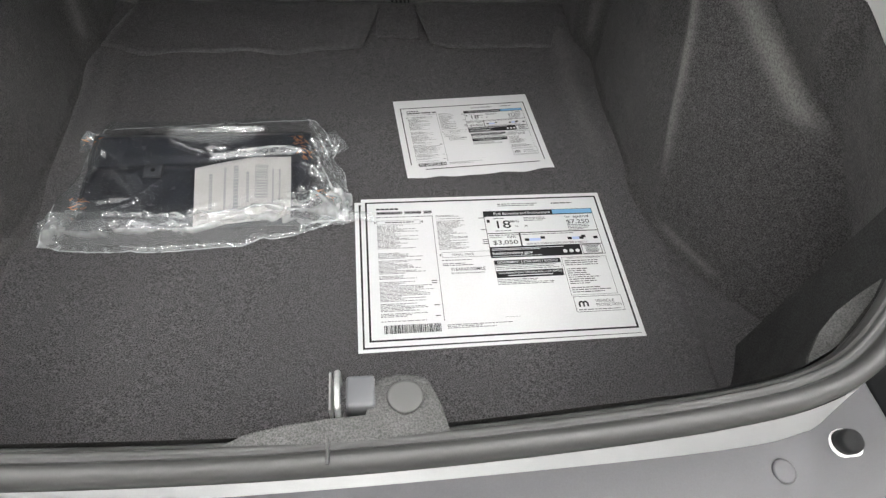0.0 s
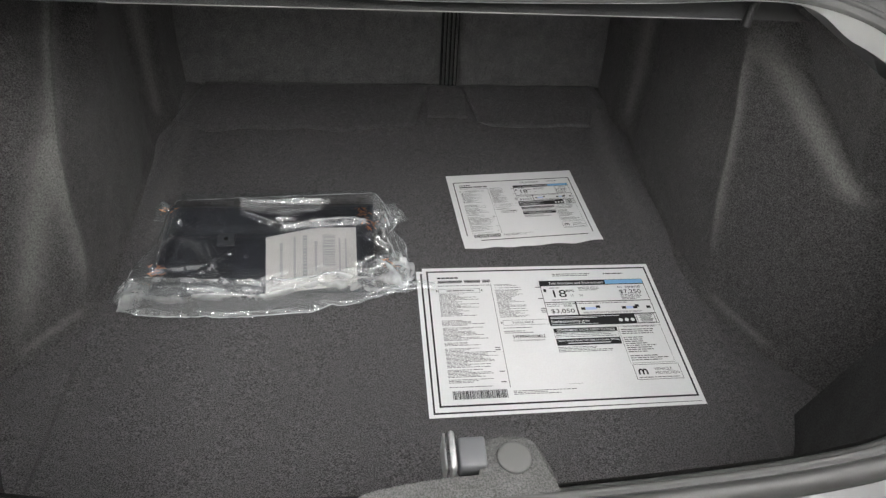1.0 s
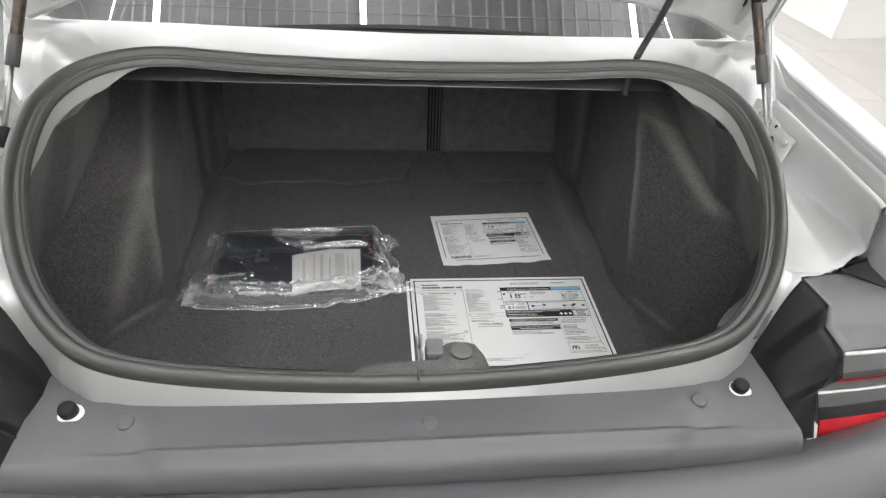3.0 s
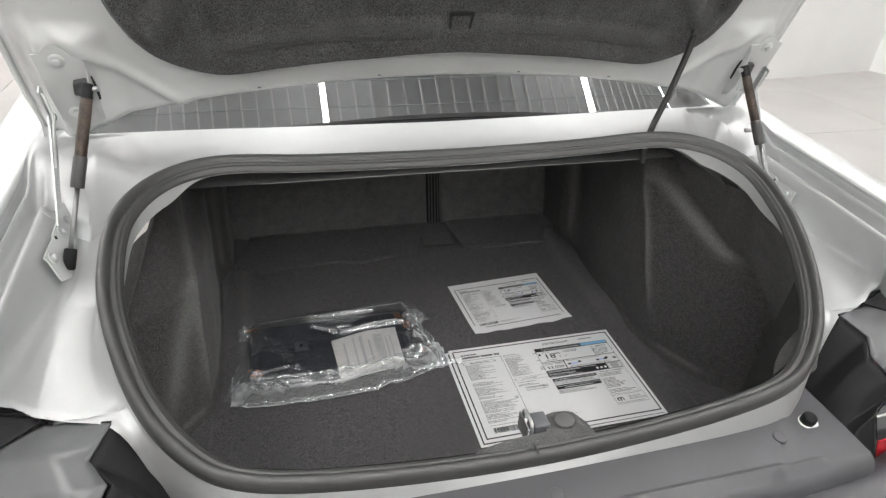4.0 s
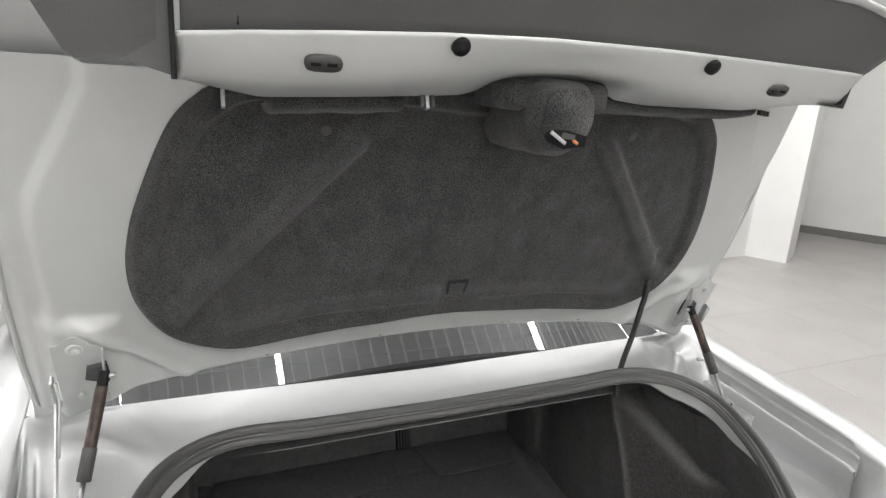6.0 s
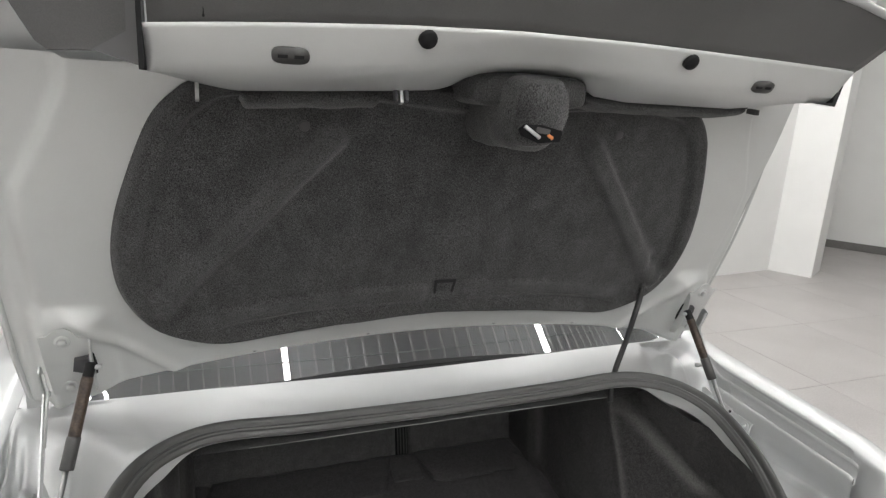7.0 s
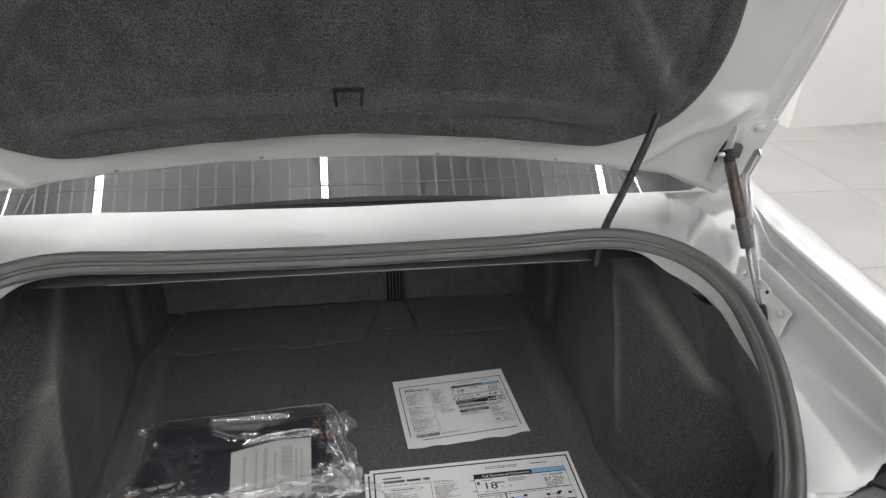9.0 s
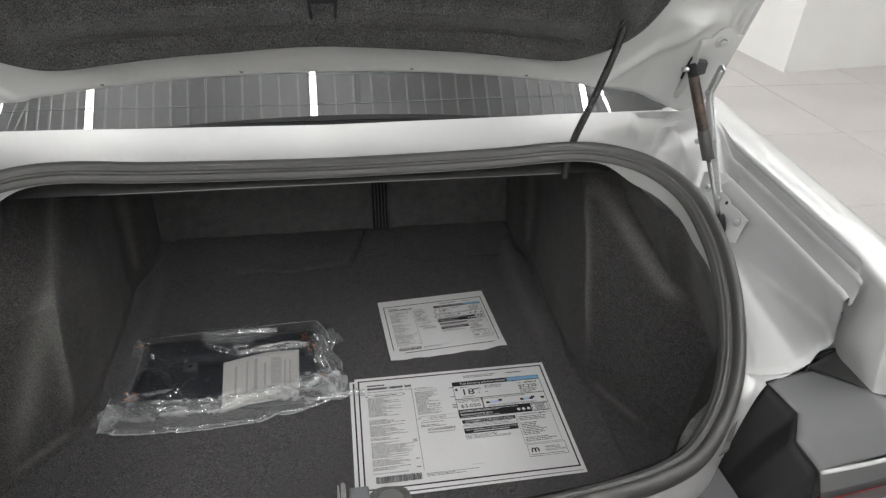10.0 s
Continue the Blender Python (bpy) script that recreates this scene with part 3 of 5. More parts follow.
    band((.604, .042, .824), (.611, .034, .795), SMOKE_LENS, "lens_band", "smoked grey lens band")
    band((.611, .034, .795), (.614, .031, .784), DARK_LENS, "lens_band", "dark smoked lens band")
    band((.614, .032, .784), (.615, .031, .772), RED_LENS, "lens_groove", "dark red lens strip", 0.003)
    band((.606, .030, .7735), (.566, .012, .779), SMOKE_LENS, "lens_ledge", "smoked grey ledge of the lens")
    part("ledge_edge", tube([m((.567 + .33 * k / 12, .0105 + .036 * (k / 12) ** 1.4, .7785)) for k in range(13)], 0.0022, 8), EDGE_HIGHLIGHT, housing)
    band((.566, .0115, .777), (.575, .007, .752), SMOKE_LENS, "lens_lower_band", "smoked grey lens band")
    band((.575, .007, .752), (.584, .003, .7285), DARK_LENS, "lens_lower_band", "dark smoked lens band")
    band((.585, .002, .728), (.603, .001, .680), RED_LENS, "red_lens", "glossy red lens")
    band((.603, .002, .679), (.600, .004, .664), BLACK_PLASTIC, "lens_base", "")
    part("sill_end_lip", tube([m(p) for p in ((.520, .128, .746), (.526, .105, .7455), (.528, .072, .745), (.529, .030, .743), (.531, -.010, .734), (.534, -.032, .722))], 0.0050, 10), GREY_PLASTIC, housing)
    return housing


tail_lamp(1)
tail_lamp(-1).location = (0.010, 0.0, -0.002)

def wheel(x, y):
    tyre = part("tyre", surface(lambda u, v: (x + 0.12 * math.copysign(abs(math.cos(2 * math.pi * v)) ** 0.6, math.cos(2 * math.pi * v)),
        y + (0.295 + 0.055 * math.sin(2 * math.pi * v)) * math.cos(2 * math.pi * u), 0.351 + (0.295 + 0.055 * math.sin(2 * math.pi * v)) * math.sin(2 * math.pi * u)), 40, 17, close_u=True), RUBBER, car, "black rubber tyre")
    part("rim", disc((x - 0.08, y, 0.351), (1, 0, 0), 0.245, 0.16, sides=32), ZINC, tyre)


for x in (-0.80, 0.80):
    wheel(x, 0.80)
    wheel(x, 3.75)

# rear window with its heating wires
def window_at(x, y):
    return (x, y, 1.041 + 0.41 * (y - 0.76) - (0.04 * x * x + 0.10 * x ** 4) * (1 - step(0.58, 0.70, abs(x)) * max(0.0, 1 - (y - 0.757) / 0.5)))


part("rear_window", surface(lambda u, v: window_at((u - 0.5) * 1.40, 0.758 + 0.02 * ((u - 0.5) * 1.4) ** 2 + 0.75 * v), 60, 30), GLASS, car, "dark tinted rear window glass")
for k in range(5):
    y = 0.800 + 0.080 * k
    part("heating_wire", surface(lambda u, v: tuple(Vector(window_at((u - 0.5) * 1.3, y + 0.10 * ((u - 0.5) * 1.3) ** 2 + 0.0018 * v)) + Vector((0, 0, 0.0009))), 40, 2), mat("heater_line", (0.10, 0.125, 0.123), 0.5) if k == 0 else bpy.data.materials["heater_line"], car)
part("window_gasket", surface(lambda u, v: ((u - 0.5) * 1.41, 0.751 + 0.008 * v, 1.0380 + 0.003 * v - 0.004 * abs(v - .5)), 40, 5), BLACK_PLASTIC, car)
def frit(u, v):
    x = -0.38 + 0.82 * u
    y = 0.758 + v * 0.013 * math.sin(math.pi * u) ** 1.5
    return tuple(Vector(window_at(x, y)) + Vector((0, -0.0008, 0.0016)))


part("window_frit", surface(frit, 40, 4), DARK_VOID, car, "black lower border of the window")
# unseen near-black sheets under the glass, standing in for the dark cabin
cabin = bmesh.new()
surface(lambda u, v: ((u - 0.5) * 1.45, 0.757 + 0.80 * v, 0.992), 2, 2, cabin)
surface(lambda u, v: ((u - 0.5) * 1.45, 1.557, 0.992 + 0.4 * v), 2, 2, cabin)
part("cabin_dark", cabin, DARK_VOID, car, smooth=False)

# roof, screen and bonnet close the body ahead of the boot
def body_shell(name, line, half, material, label):
    def at(u, v):
        k = v * (len(line) - 1)
        i = min(int(k), len(line) - 2)
        y, z = (line[i][j] * (1 - k + i) + line[i + 1][j] * (k - i) for j in (0, 1))
        w = half[0] + (half[1] - half[0]) * v
        s = 2 * u - 1
        return (s * w, y, z - 0.05 * abs(s) ** 3)
    part(name, thick(surface(at, 30, 20), 0.006), material, car, label)


body_shell("roof", [(1.508, 1.347), (1.75, 1.40), (2.1, 1.425), (2.5, 1.42), (2.72, 1.395)], (0.60, 0.62), SILVER, "silver car roof")
body_shell("windscreen", [(2.722, 1.392), (3.05, 1.24), (3.42, 1.04)], (0.62, 0.74), GLASS, "tinted windscreen")
body_shell("bonnet", [(3.424, 1.035), (3.9, 0.99), (4.4, 0.92), (4.68, 0.83), (4.74, 0.70)], (0.88, 0.84), SILVER, "silver bonnet")
body_shell("front_bumper", [(4.744, 0.695), (4.80, 0.55), (4.78, 0.40), (4.70, 0.28)], (0.84, 0.84), SILVER, "silver front bumper")
for s in (-1, 1):
    part("side_window", surface(lambda u, v: (s * (0.92 - 0.30 * v), 1.05 + 2.35 * u - (1.3 * u - 0.55) * v * 0.6, 1.05 + 0.30 * v - 0.06 * (2 * u - 1) ** 2 * v), 20, 8, flip=s < 0), GLASS, car, "dark tinted side window")

# ---- luggage space ----
def edges_of(z, left):
    """Where the crease and the soft edge of the wheel house trim lie along the car, at a height."""
    if left:
        y1 = 0.537 + 0.36 * min(z - 0.5, 0.255) + 1.70 * max(z - 0.755, 0)
        return y1, min(0.445 + 0.72 * (z - 0.5), y1 - 0.012)
    y1 = 0.532 + 0.46 * (z - 0.5)
    return y1, min(0.420 + 0.226 * min(z - 0.5, 0.29) + 2.2 * max(z - 0.79, 0), y1 - 0.012)


def wall_x(y, z, left=False):
    """How far the trim stands from the middle of the car."""
    y1, y2 = edges_of(z, left)
    if left:
        x1 = 0.526 + 0.004 * step(0.5, 0.75, z) + 0.25 * max(z - 0.755, 0)
        x2 = max(0.602 - 0.26 * (z - 0.5), x1 + 0.006)
    else:
        x1 = 0.527 - 0.004 * step(0.5, 0.85, z)
        x2 = max(0.580 + 0.085 * min(z - 0.5, 0.29) - 0.58 * max(z - 0.79, 0), x1 + 0.006)
    lean = 0.16 * (z - 0.55)
    knots = [(0.05, 0.735), (y2 - 0.19, 0.725), (y2 - 0.085, x2 + 0.070), (y2 - 0.028, x2 + 0.018), (y2, x2), (y1, x1), (y1 + 0.09, x1 - 0.014), (0.82 + lean, 0.514), (0.95 + lean, 0.529), (1.000 + lean, 0.534),
             (1.028 + lean, 0.492), (1.4, 0.488)]
    return table(y, knots)


HALF_IN = np.array([(*RIM[i], *(RIM[i] + NORM[i] * 0.033)) for i in range(1, 220) if RIM[i][0] > 0.40])


def roof_of(y):
    """Where the trim ends under the rim: how far from the middle, and how high."""
    x, x_in = (float(np.interp(y, HALF_IN[:, 3], HALF_IN[:, k])) for k in (0, 2))
    rim_y = float(np.interp(y, HALF_IN[:, 3], HALF_IN[:, 1]))
    return max(x_in + 0.004, 0.50 + 0.058 * step(0.34, 0.46, y)), min(seal_z(x, rim_y) - 0.013 - flange_depth(x, rim_y), 0.972)


def side_trim(s):
    left = s < 0
    def at(u, v):
        y = 0.12 + 1.12 * u
        x_in, top = roof_of(y)
        z = FLOOR - 0.002 + (top - FLOOR + 0.002) * v
        y1, y2 = edges_of(z, left)
        near = min(abs(y - y1) / 0.02, 1.0)
        wide = 0.004 + 0.020 * near
        soft = sum(wall_x(y + d * wide, z, left) * w for d, w in ((-1, .12), (-.5, .22), (0, .32), (.5, .22), (1, .12)))
        # a narrow bead stands along the crease
        bead = 0.0045 * math.exp(-((y - y1) / 0.006) ** 2) * step(0.53, 0.60, z) * (1 - step(0.86, 0.93, z))
        # the foot of the trim runs out onto the floor, the top rolls under the rim
        foot = 0.014 * (1 - step(0, 0.05, v)) ** 2
        lean = x_in + 0.40 * (top - z)
        head = 0.5 * (soft - lean + math.sqrt((soft - lean) ** 2 + 0.0001)) * (1 - step(0.66, 0.76, y))
        wave = 0.0045 * noise.noise((y * 7, z * 7, s * 3.1)) + 0.0016 * noise.noise((y * 22, z * 22, s))
        return (s * (soft - bead - foot - head + wave), y, z)
    ob = part("side_trim", surface(at, 230, 110, flip=not left), WORN_LIT_CARPET, car, "moulded charcoal carpet side trim")
    # pale creases and edges: stretch wear, with highlights of upturned faces painted in
    pale_mask = ob.data.attributes.new("stretch", "FLOAT", "POINT")
    for i, v in enumerate(ob.data.vertices):
        y, z = v.co.y, v.co.z
        y1, y2 = edges_of(z, left)
        lean = 0.16 * (z - 0.55)
        if left:
            fade1 = step(0.52, 0.60, z) * (1 - step(0.90, 0.99, z))
            crease = 0.75 * fade1 * math.exp(-((y - y1) / (0.012 + 0.018 * step(0.72, 0.80, z))) ** 2)
            fade2 = step(0.50, 0.62, z) * (1 - step(0.74, 0.78, z))
            edge = 0.85 * fade2 * math.exp(-((y - y2 + 0.006) / 0.022) ** 2)
        else:
            fade1 = step(0.55, 0.66, z) * (1 - step(0.84, 0.91, z))
            crease = 0.95 * fade1 * math.exp(-((y - y1) / 0.0085) ** 2)
            fade2 = step(0.765, 0.80, z) * (1 - step(0.86, 0.95, z))
            edge = 0.95 * fade2 * math.exp(-((y - y2 + 0.012) / 0.026) ** 2)
        rear = 0.6 * math.exp(-((y - 1.012 - lean) / (0.006 + 0.03 * (z - 0.55))) ** 2) * step(0.54, 0.58, z)
        # the line where the trim folds onto the floor
        fold = 0.55 * math.exp(-((z - 0.512) / 0.005) ** 2) * step(y2 - 0.03, y2 + 0.01, y) * (1 - step(y1 - 0.03, y1, y))
        pale_mask.data[i].value = min(1.0, crease + edge + rear + fold)
    return ob


side_trim(1)
side_trim(-1)


def floor_z(x, y):
    """The boot floor: level, rising a little towards the seats and in a low welt along each side."""
    rise = 0.030 * step(0.90, 1.15, y)
    welt = 0.012 * step(0.425, 0.475, abs(x)) * (1 - step(0.500, 0.535, abs(x))) * step(0.58, 0.72, y)
    return FLOOR + rise + welt + 0.0022 * noise.noise((x * 9, y * 7, 0)) - 0.006 * step(0.522, 0.532, abs(x))


for s in (-1, 1):
    part("side_floor", surface(lambda u, v: (s * (0.525 + 0.22 * u), 0.09 + 1.15 * v, FLOOR - 0.0045 + 0.002 * noise.noise((u * 3, v * 9, s))), 14, 60, flip=s < 0), FLOOR_CARPET, car, "charcoal carpet beside the boot floor")
boot_floor = part("boot_floor", surface(lambda u, v: ((u - 0.5) * 1.064, 0.10 + 1.14 * v, floor_z((u - 0.5) * 1.064, 0.10 + 1.14 * v)), 200, 90), WELT_FLOOR, car, "charcoal carpet boot floor")
# paler along the two side welts
pale_mask = boot_floor.data.attributes.new("stretch", "FLOAT", "POINT")
for i, v in enumerate(boot_floor.data.vertices):
    x, y = abs(v.co.x), v.co.y
    pale_mask.data[i].value = 0.22 * math.exp(-((x - 0.462) / 0.016) ** 2) * step(0.60, 0.75, y)
RIM_BACK = [(0, .047), (.34, .053), (.42, .061), (.475, .081), (.53, .13), (.57, .195), (.60, .27)]


def rear_trim(u, v):
    x = (u - 0.5) * 1.16
    y = table(abs(x), RIM_BACK) + 0.037
    return (x, y + 0.030 * v, (seal_z(x, y) - 0.024) * (1 - v) + 0.495 * v)


part("rear_trim", surface(rear_trim, 60, 8, flip=True), SHADED_LINING, car, "dark lining behind the boot sill, shade in its colour")
# unseen near-black sheet, added to stop light leaking between the seat backs
part("seat_leak_blocker", surface(lambda u, v: ((u - 0.5) * 1.3, 1.30 + 0.05 * v, 0.46 + 0.56 * v), 2, 2), DARK_VOID, car, smooth=False)
part("shelf_underside", surface(lambda u, v: ((u - 0.5) * 1.04, 0.604 + 0.70 * v, 0.985 - 0.01 * v), 10, 8, flip=True), FELT, car)
part("shelf_edge", box((0.80, 0.002, 0.0013), (0.02, 0.600, 0.987), 0.0003), mat("shelf_piping", (0.20, 0.20, 0.195), 0.6), car, smooth=False)


def seat_back(x0, x1, label):
    def at(u, v):
        x = x0 + (x1 - x0) * u
        e = step(0, 0.04, u) * step(1, 0.96, u)
        return (x, 1.160 + 0.115 * v + 0.012 * (1 - e) - 0.003 * noise.noise((x * 6, v * 5, 2)), 0.520 + 0.475 * v)
    part("seat_back", thick(surface(at, 40, 24, flip=False), 0.02), SEAT_CARPET, car, label)


seat_back(-0.52, 0.096, "wide carpeted rear seat back")
seat_back(0.138, 0.53, "narrow carpeted rear seat back")
gap = part("seat_gap_strip", box((0.080, 0.01, 0.50), (0.118, 1.236, 0.76), 0.002, turn=pose(0, 0, 0, -13.6)), BLACK_PLASTIC, car, "black plastic strip between the seat backs", smooth=False)
for dx in (-0.014, -0.005, 0.005, 0.014):
    part("strip_rib", box((0.004, 0.006, 0.49), (0.118 + dx, 1.224, 0.76), 0.001, turn=pose(0, 0, 0, -13.6)), DARK_PLASTIC, gap, smooth=False)


def flap(x0, x1, y0, skew, lift=0.0):
    """A loose piece of carpet laid from the floor onto the foot of the seat."""
    def at(u, v):
        x = x0 + (x1 - x0) * u + skew * (v - 0.5)
        edge = 0.014 * noise.noise((x * 11, 0, 8)) * (1 - v)
        y = y0 + edge + (1.165 - y0) * v
        corner = lift * (max(0.0, 1 - u / 0.12) + max(0.0, (u - 0.88) / 0.12)) * (1 - v)
        return (x, y, floor_z(x * 0.8, y) + 0.0045 + 0.012 * v ** 1.4 + corner + 0.004 * noise.noise((x * 12, v * 3, 5)))
    part("carpet_flap", thick(surface(at, 40, 14), 0.004), FLOOR_CARPET, car, "charcoal carpet flap at the foot of the seat")


flap(-0.47, 0.052, 1.020, 0.05, 0.012)
flap(0.160, 0.49, 1.030, -0.03, 0.014)
flap(0.060, 0.152, 1.060, 0.0)

# pale felt pieces by the latch and in the corner
def felt_patch(outline, place, depth=0.006):
    bm = plate(outline, depth, place)
    return part("felt_patch", bm, PALE_FELT, car, "pale grey felt cover", smooth=False)


felt = felt_patch([(-0.11, 0.092), (-0.085, 0.104), (-0.05, 0.110), (-0.01, 0.114), (0.020, 0.115), (0.026, 0.140), (0.036, 0.152), (0.048, 0.155), (0.068, 0.153), (0.078, 0.147), (0.088, 0.12), (0.094, 0.092)],
           lambda x, y, h: (x, y - 0.021, 0.776 + h - 0.25 * max(y - 0.13, 0)))
part("plug", disc((0.056, 0.109, 0.7805), (0, 0.1, 1), 0.0165, 0.0032), mat("grey_plug", (0.095, 0.095, 0.094), 0.6), felt, "round grey plug")
corner = felt_patch([(0.445, 0.09), (0.455, 0.122), (0.470, 0.142), (0.488, 0.157), (0.510, 0.168), (0.535, 0.178), (0.570, 0.20), (0.575, 0.17), (0.52, 0.105)],
           lambda x, y, h: (x, y, 0.782 + 0.45 * (x - 0.475) + 0.25 * (y - 0.1) + h))
latch = part("striker", box((0.026, 0.030, 0.026), (0.016, 0.115, 0.775), 0.003), mat("grey_nylon", (0.115, 0.118, 0.125), 0.4), car, "grey plastic block on a steel striker")
loop = [(-0.004, 0.097, 0.768), (-0.004, 0.097, 0.791), (-0.004, 0.103, 0.797), (-0.004, 0.125, 0.797), (-0.004, 0.131, 0.791), (-0.004, 0.131, 0.768)]
part("striker_loop", tube(spline(loop, 6), 0.0030, 10), ZINC, latch, "bright steel loop")
part("striker_plate", box((0.002, 0.036, 0.032), (-0.0105, 0.114, 0.777), 0.0005), ZINC, latch, smooth=False)
part("striker_slot", box((0.020, 0.020, 0.012), (0.038, 0.108, 0.772), 0.002), DARK_PLASTIC, latch, smooth=False)

# ---- boot lid ----
def lid_at(x, z, off=0.0):
    """A point of the open lid: off is metres out of its plane, towards the boot."""
    return Vector((x, 0.645 - 0.38 * (z - 1.26) - 0.935 * off, z - 0.355 * off))


LID_SIDE = [(1.08, 0.745), (1.2, 0.756), (1.35, 0.758), (1.5, 0.750), (1.66, 0.734), (1.76, 0.722)]


def lid_low(x):
    return 1.151 - 0.17 * x * x - 0.02 * step(0.6, 0.75, abs(x))


def lid_panel(u, v):
    s = 2 * u - 1
    x = s * (table(1.1 + 0.6 * v, LID_SIDE) + (0.014 if s > 0 else 0) * (1 - step(0.45, 0.75, v)) * abs(s) ** 6)
    z = lid_low(x) + (1.665 - lid_low(x)) * v
    a = abs(x)
    fold = table(z, [(1.15, .706), (1.306, .702), (1.42, .706), (1.475, .699), (1.53, .670), (1.57, .646), (1.63, .618), (1.69, .612)])
    off = -0.022 * step(fold - 0.008, fold + 0.014, a) - 0.014 * step(0.738, 0.756, a)
    off -= 0.010 * (1 - step(0, 0.02, v))
    # pressed ridge from the hinge towards the middle
    off += 0.009 * math.exp(-(((z - (1.125 + 0.85 * (a - 0.51))) / 0.011) ** 2)) * step(0.47, 0.51, a) * (1 - step(0.62, 0.70, a))
    # raised pad under the hinge
    off += 0.016 * step(0.585, 0.635, a) * (1 - step(0.705, 0.735, a)) * (1 - step(1.245, 1.275, z))
    return lid_at(x, z, off)


lid = part("boot_lid", surface(lid_panel, 260, 120, flip=True), SATIN, car, "open silver boot lid, painted inner panel")
part("lid_skin", surface(lambda u, v: lid_at((2 * u - 1) * (table(1.1 + 0.66 * v, LID_SIDE) + 0.012), lid_low((2 * u - 1) * .74) - 0.012 + (1.80 - lid_low((2 * u - 1) * .74)) * v,
     -0.050 - 0.03 * math.sin(math.pi * u) + 0.012 * step(0.93, 1, abs(2 * u - 1)) + 0.02 * (1 - step(0, .04, v))), 60, 30), SILVER, lid, "silver outer skin of the lid")
for s in (-1, 1):
    part("lid_edge", surface(lambda u, v: lid_at(s * (table(1.1 + 0.66 * u, LID_SIDE) + (0.014 if s > 0 else 0) * (1 - step(0.45, 0.75, u)) + 0.001 + 0.012 * v), lid_low(.74) - 0.004 + (1.74 - lid_low(.74)) * u, -0.036 - 0.006 * v + 0.006 * math.sin(v * math.pi)), 40, 7, flip=s > 0), SATIN, lid)

LINER_HALF = [(0, 1.207), (.2, 1.198), (.33, 1.186), (.44, 1.179), (.53, 1.216), (.574, 1.280), (.586, 1.35), (.578, 1.42), (.557, 1.49), (.516, 1.588), (.478, 1.632), (.438, 1.652), (.3, 1.667), (0, 1.668)]
LINER = even(spline(LINER_HALF + [(-x, z) for x, z in LINER_HALF[-2:0:-1]], 10, True), 220)


def near_line(x, z, a, b):
    ax, az, bx, bz = *a, *b
    dx, dz = bx - ax, bz - az
    t = min(max(((x - ax) * dx + (z - az) * dz) / (dx * dx + dz * dz), 0), 1)
    return math.hypot(x - ax - t * dx, z - az - t * dz)


RIB = ((0.515, 1.272), (0.245, 1.570))


def rib_low(x):
    return 1.266 - 0.19 * x * x


def liner(u, r):
    i = round(u * len(LINER)) % len(LINER)
    c = np.array((0.0, 1.43))
    rr = r ** 0.85
    x, z = c + (LINER[i] - c) * rr
    edge = float(np.linalg.norm(LINER[i] - c)) * (1 - rr)
    off = 0.002 + 0.017 * step(0.0, 0.012, edge) - 0.013 * step(0.034, 0.052, edge) * step(1.235, 1.30, z) - 0.013 * step(0.015, 0.09, edge) * (1 - step(1.235, 1.30, z))
    for side in (-1, 1):
        d = near_line(x, z, (side * RIB[0][0], RIB[0][1]), (side * RIB[1][0], RIB[1][1]))
        off += 0.013 * (1 - step(0.010, 0.026, d))
    # the low rib, broken by a notched tab
    d = abs(z - rib_low(x))
    off += 0.008 * (1 - step(0.008, 0.024, d)) * (1 - step(0.40, 0.46, abs(x))) * step(0.034, 0.046, abs(x - 0.006))
    for px, pz in ((-0.505, 1.325), (0.505, 1.315), (-0.006, 1.586), (-0.006, 1.602)):
        off -= 0.009 * math.exp(-((x - px) ** 2 + (z - pz) ** 2) / 0.00018)
    off += 0.003 * noise.noise((x * 6, z * 6, 1)) + 0.0008 * noise.noise((x * 31, z * 31, 6))
    return lid_at(x, z, max(off, 0.001))


lining = part("lid_liner", surface(liner, 220, 110, close_u=True, flip=True), RIB_LIT_FELT, lid, "dark grey moulded felt lid liner")
# ribs paled in the felt's colour, where they would catch the light
pale_mask = lining.data.attributes.new("stretch", "FLOAT", "POINT")
for i, v in enumerate(lining.data.vertices):
    x, z = v.co.x, v.co.z
    d = min(near_line(x, z, (s * RIB[0][0], RIB[0][1]), (s * RIB[1][0], RIB[1][1])) for s in (-1, 1))
    low = abs(z - rib_low(x)) if abs(x) < 0.45 else 1.0
    pale_mask.data[i].value = 0.42 * math.exp(-((d - 0.014) / 0.010) ** 2) + 0.40 * math.exp(-(low / 0.012) ** 2)
# near-black strip paints in the shadow line round the liner tab
slot = part("tab_shade", plate([(-0.014, 1.252), (-0.017, 1.291), (0.029, 1.291), (0.026, 1.252), (0.0215, 1.252), (0.0235, 1.284), (-0.0115, 1.284), (-0.0095, 1.252)], 0.002, lambda x, z, h: lid_at(x, z, 0.0075 + h)), DARK_VOID, lid, "dark strip for the shade round a tab of the liner", smooth=False)
part("liner_tab", plate([(-0.0095, 1.250), (-0.0115, 1.284), (0.0235, 1.284), (0.0215, 1.250)], 0.002, lambda x, z, h: lid_at(x, z, 0.0065 + h)), FELT, slot, smooth=False)
for x, z in ((-0.293, 1.590), (0.294, 1.594)):
    part("liner_clip", disc(lid_at(x, z, 0.004), (0, -0.935, -0.355), 0.009, 0.005), DARK_PLASTIC, lid)

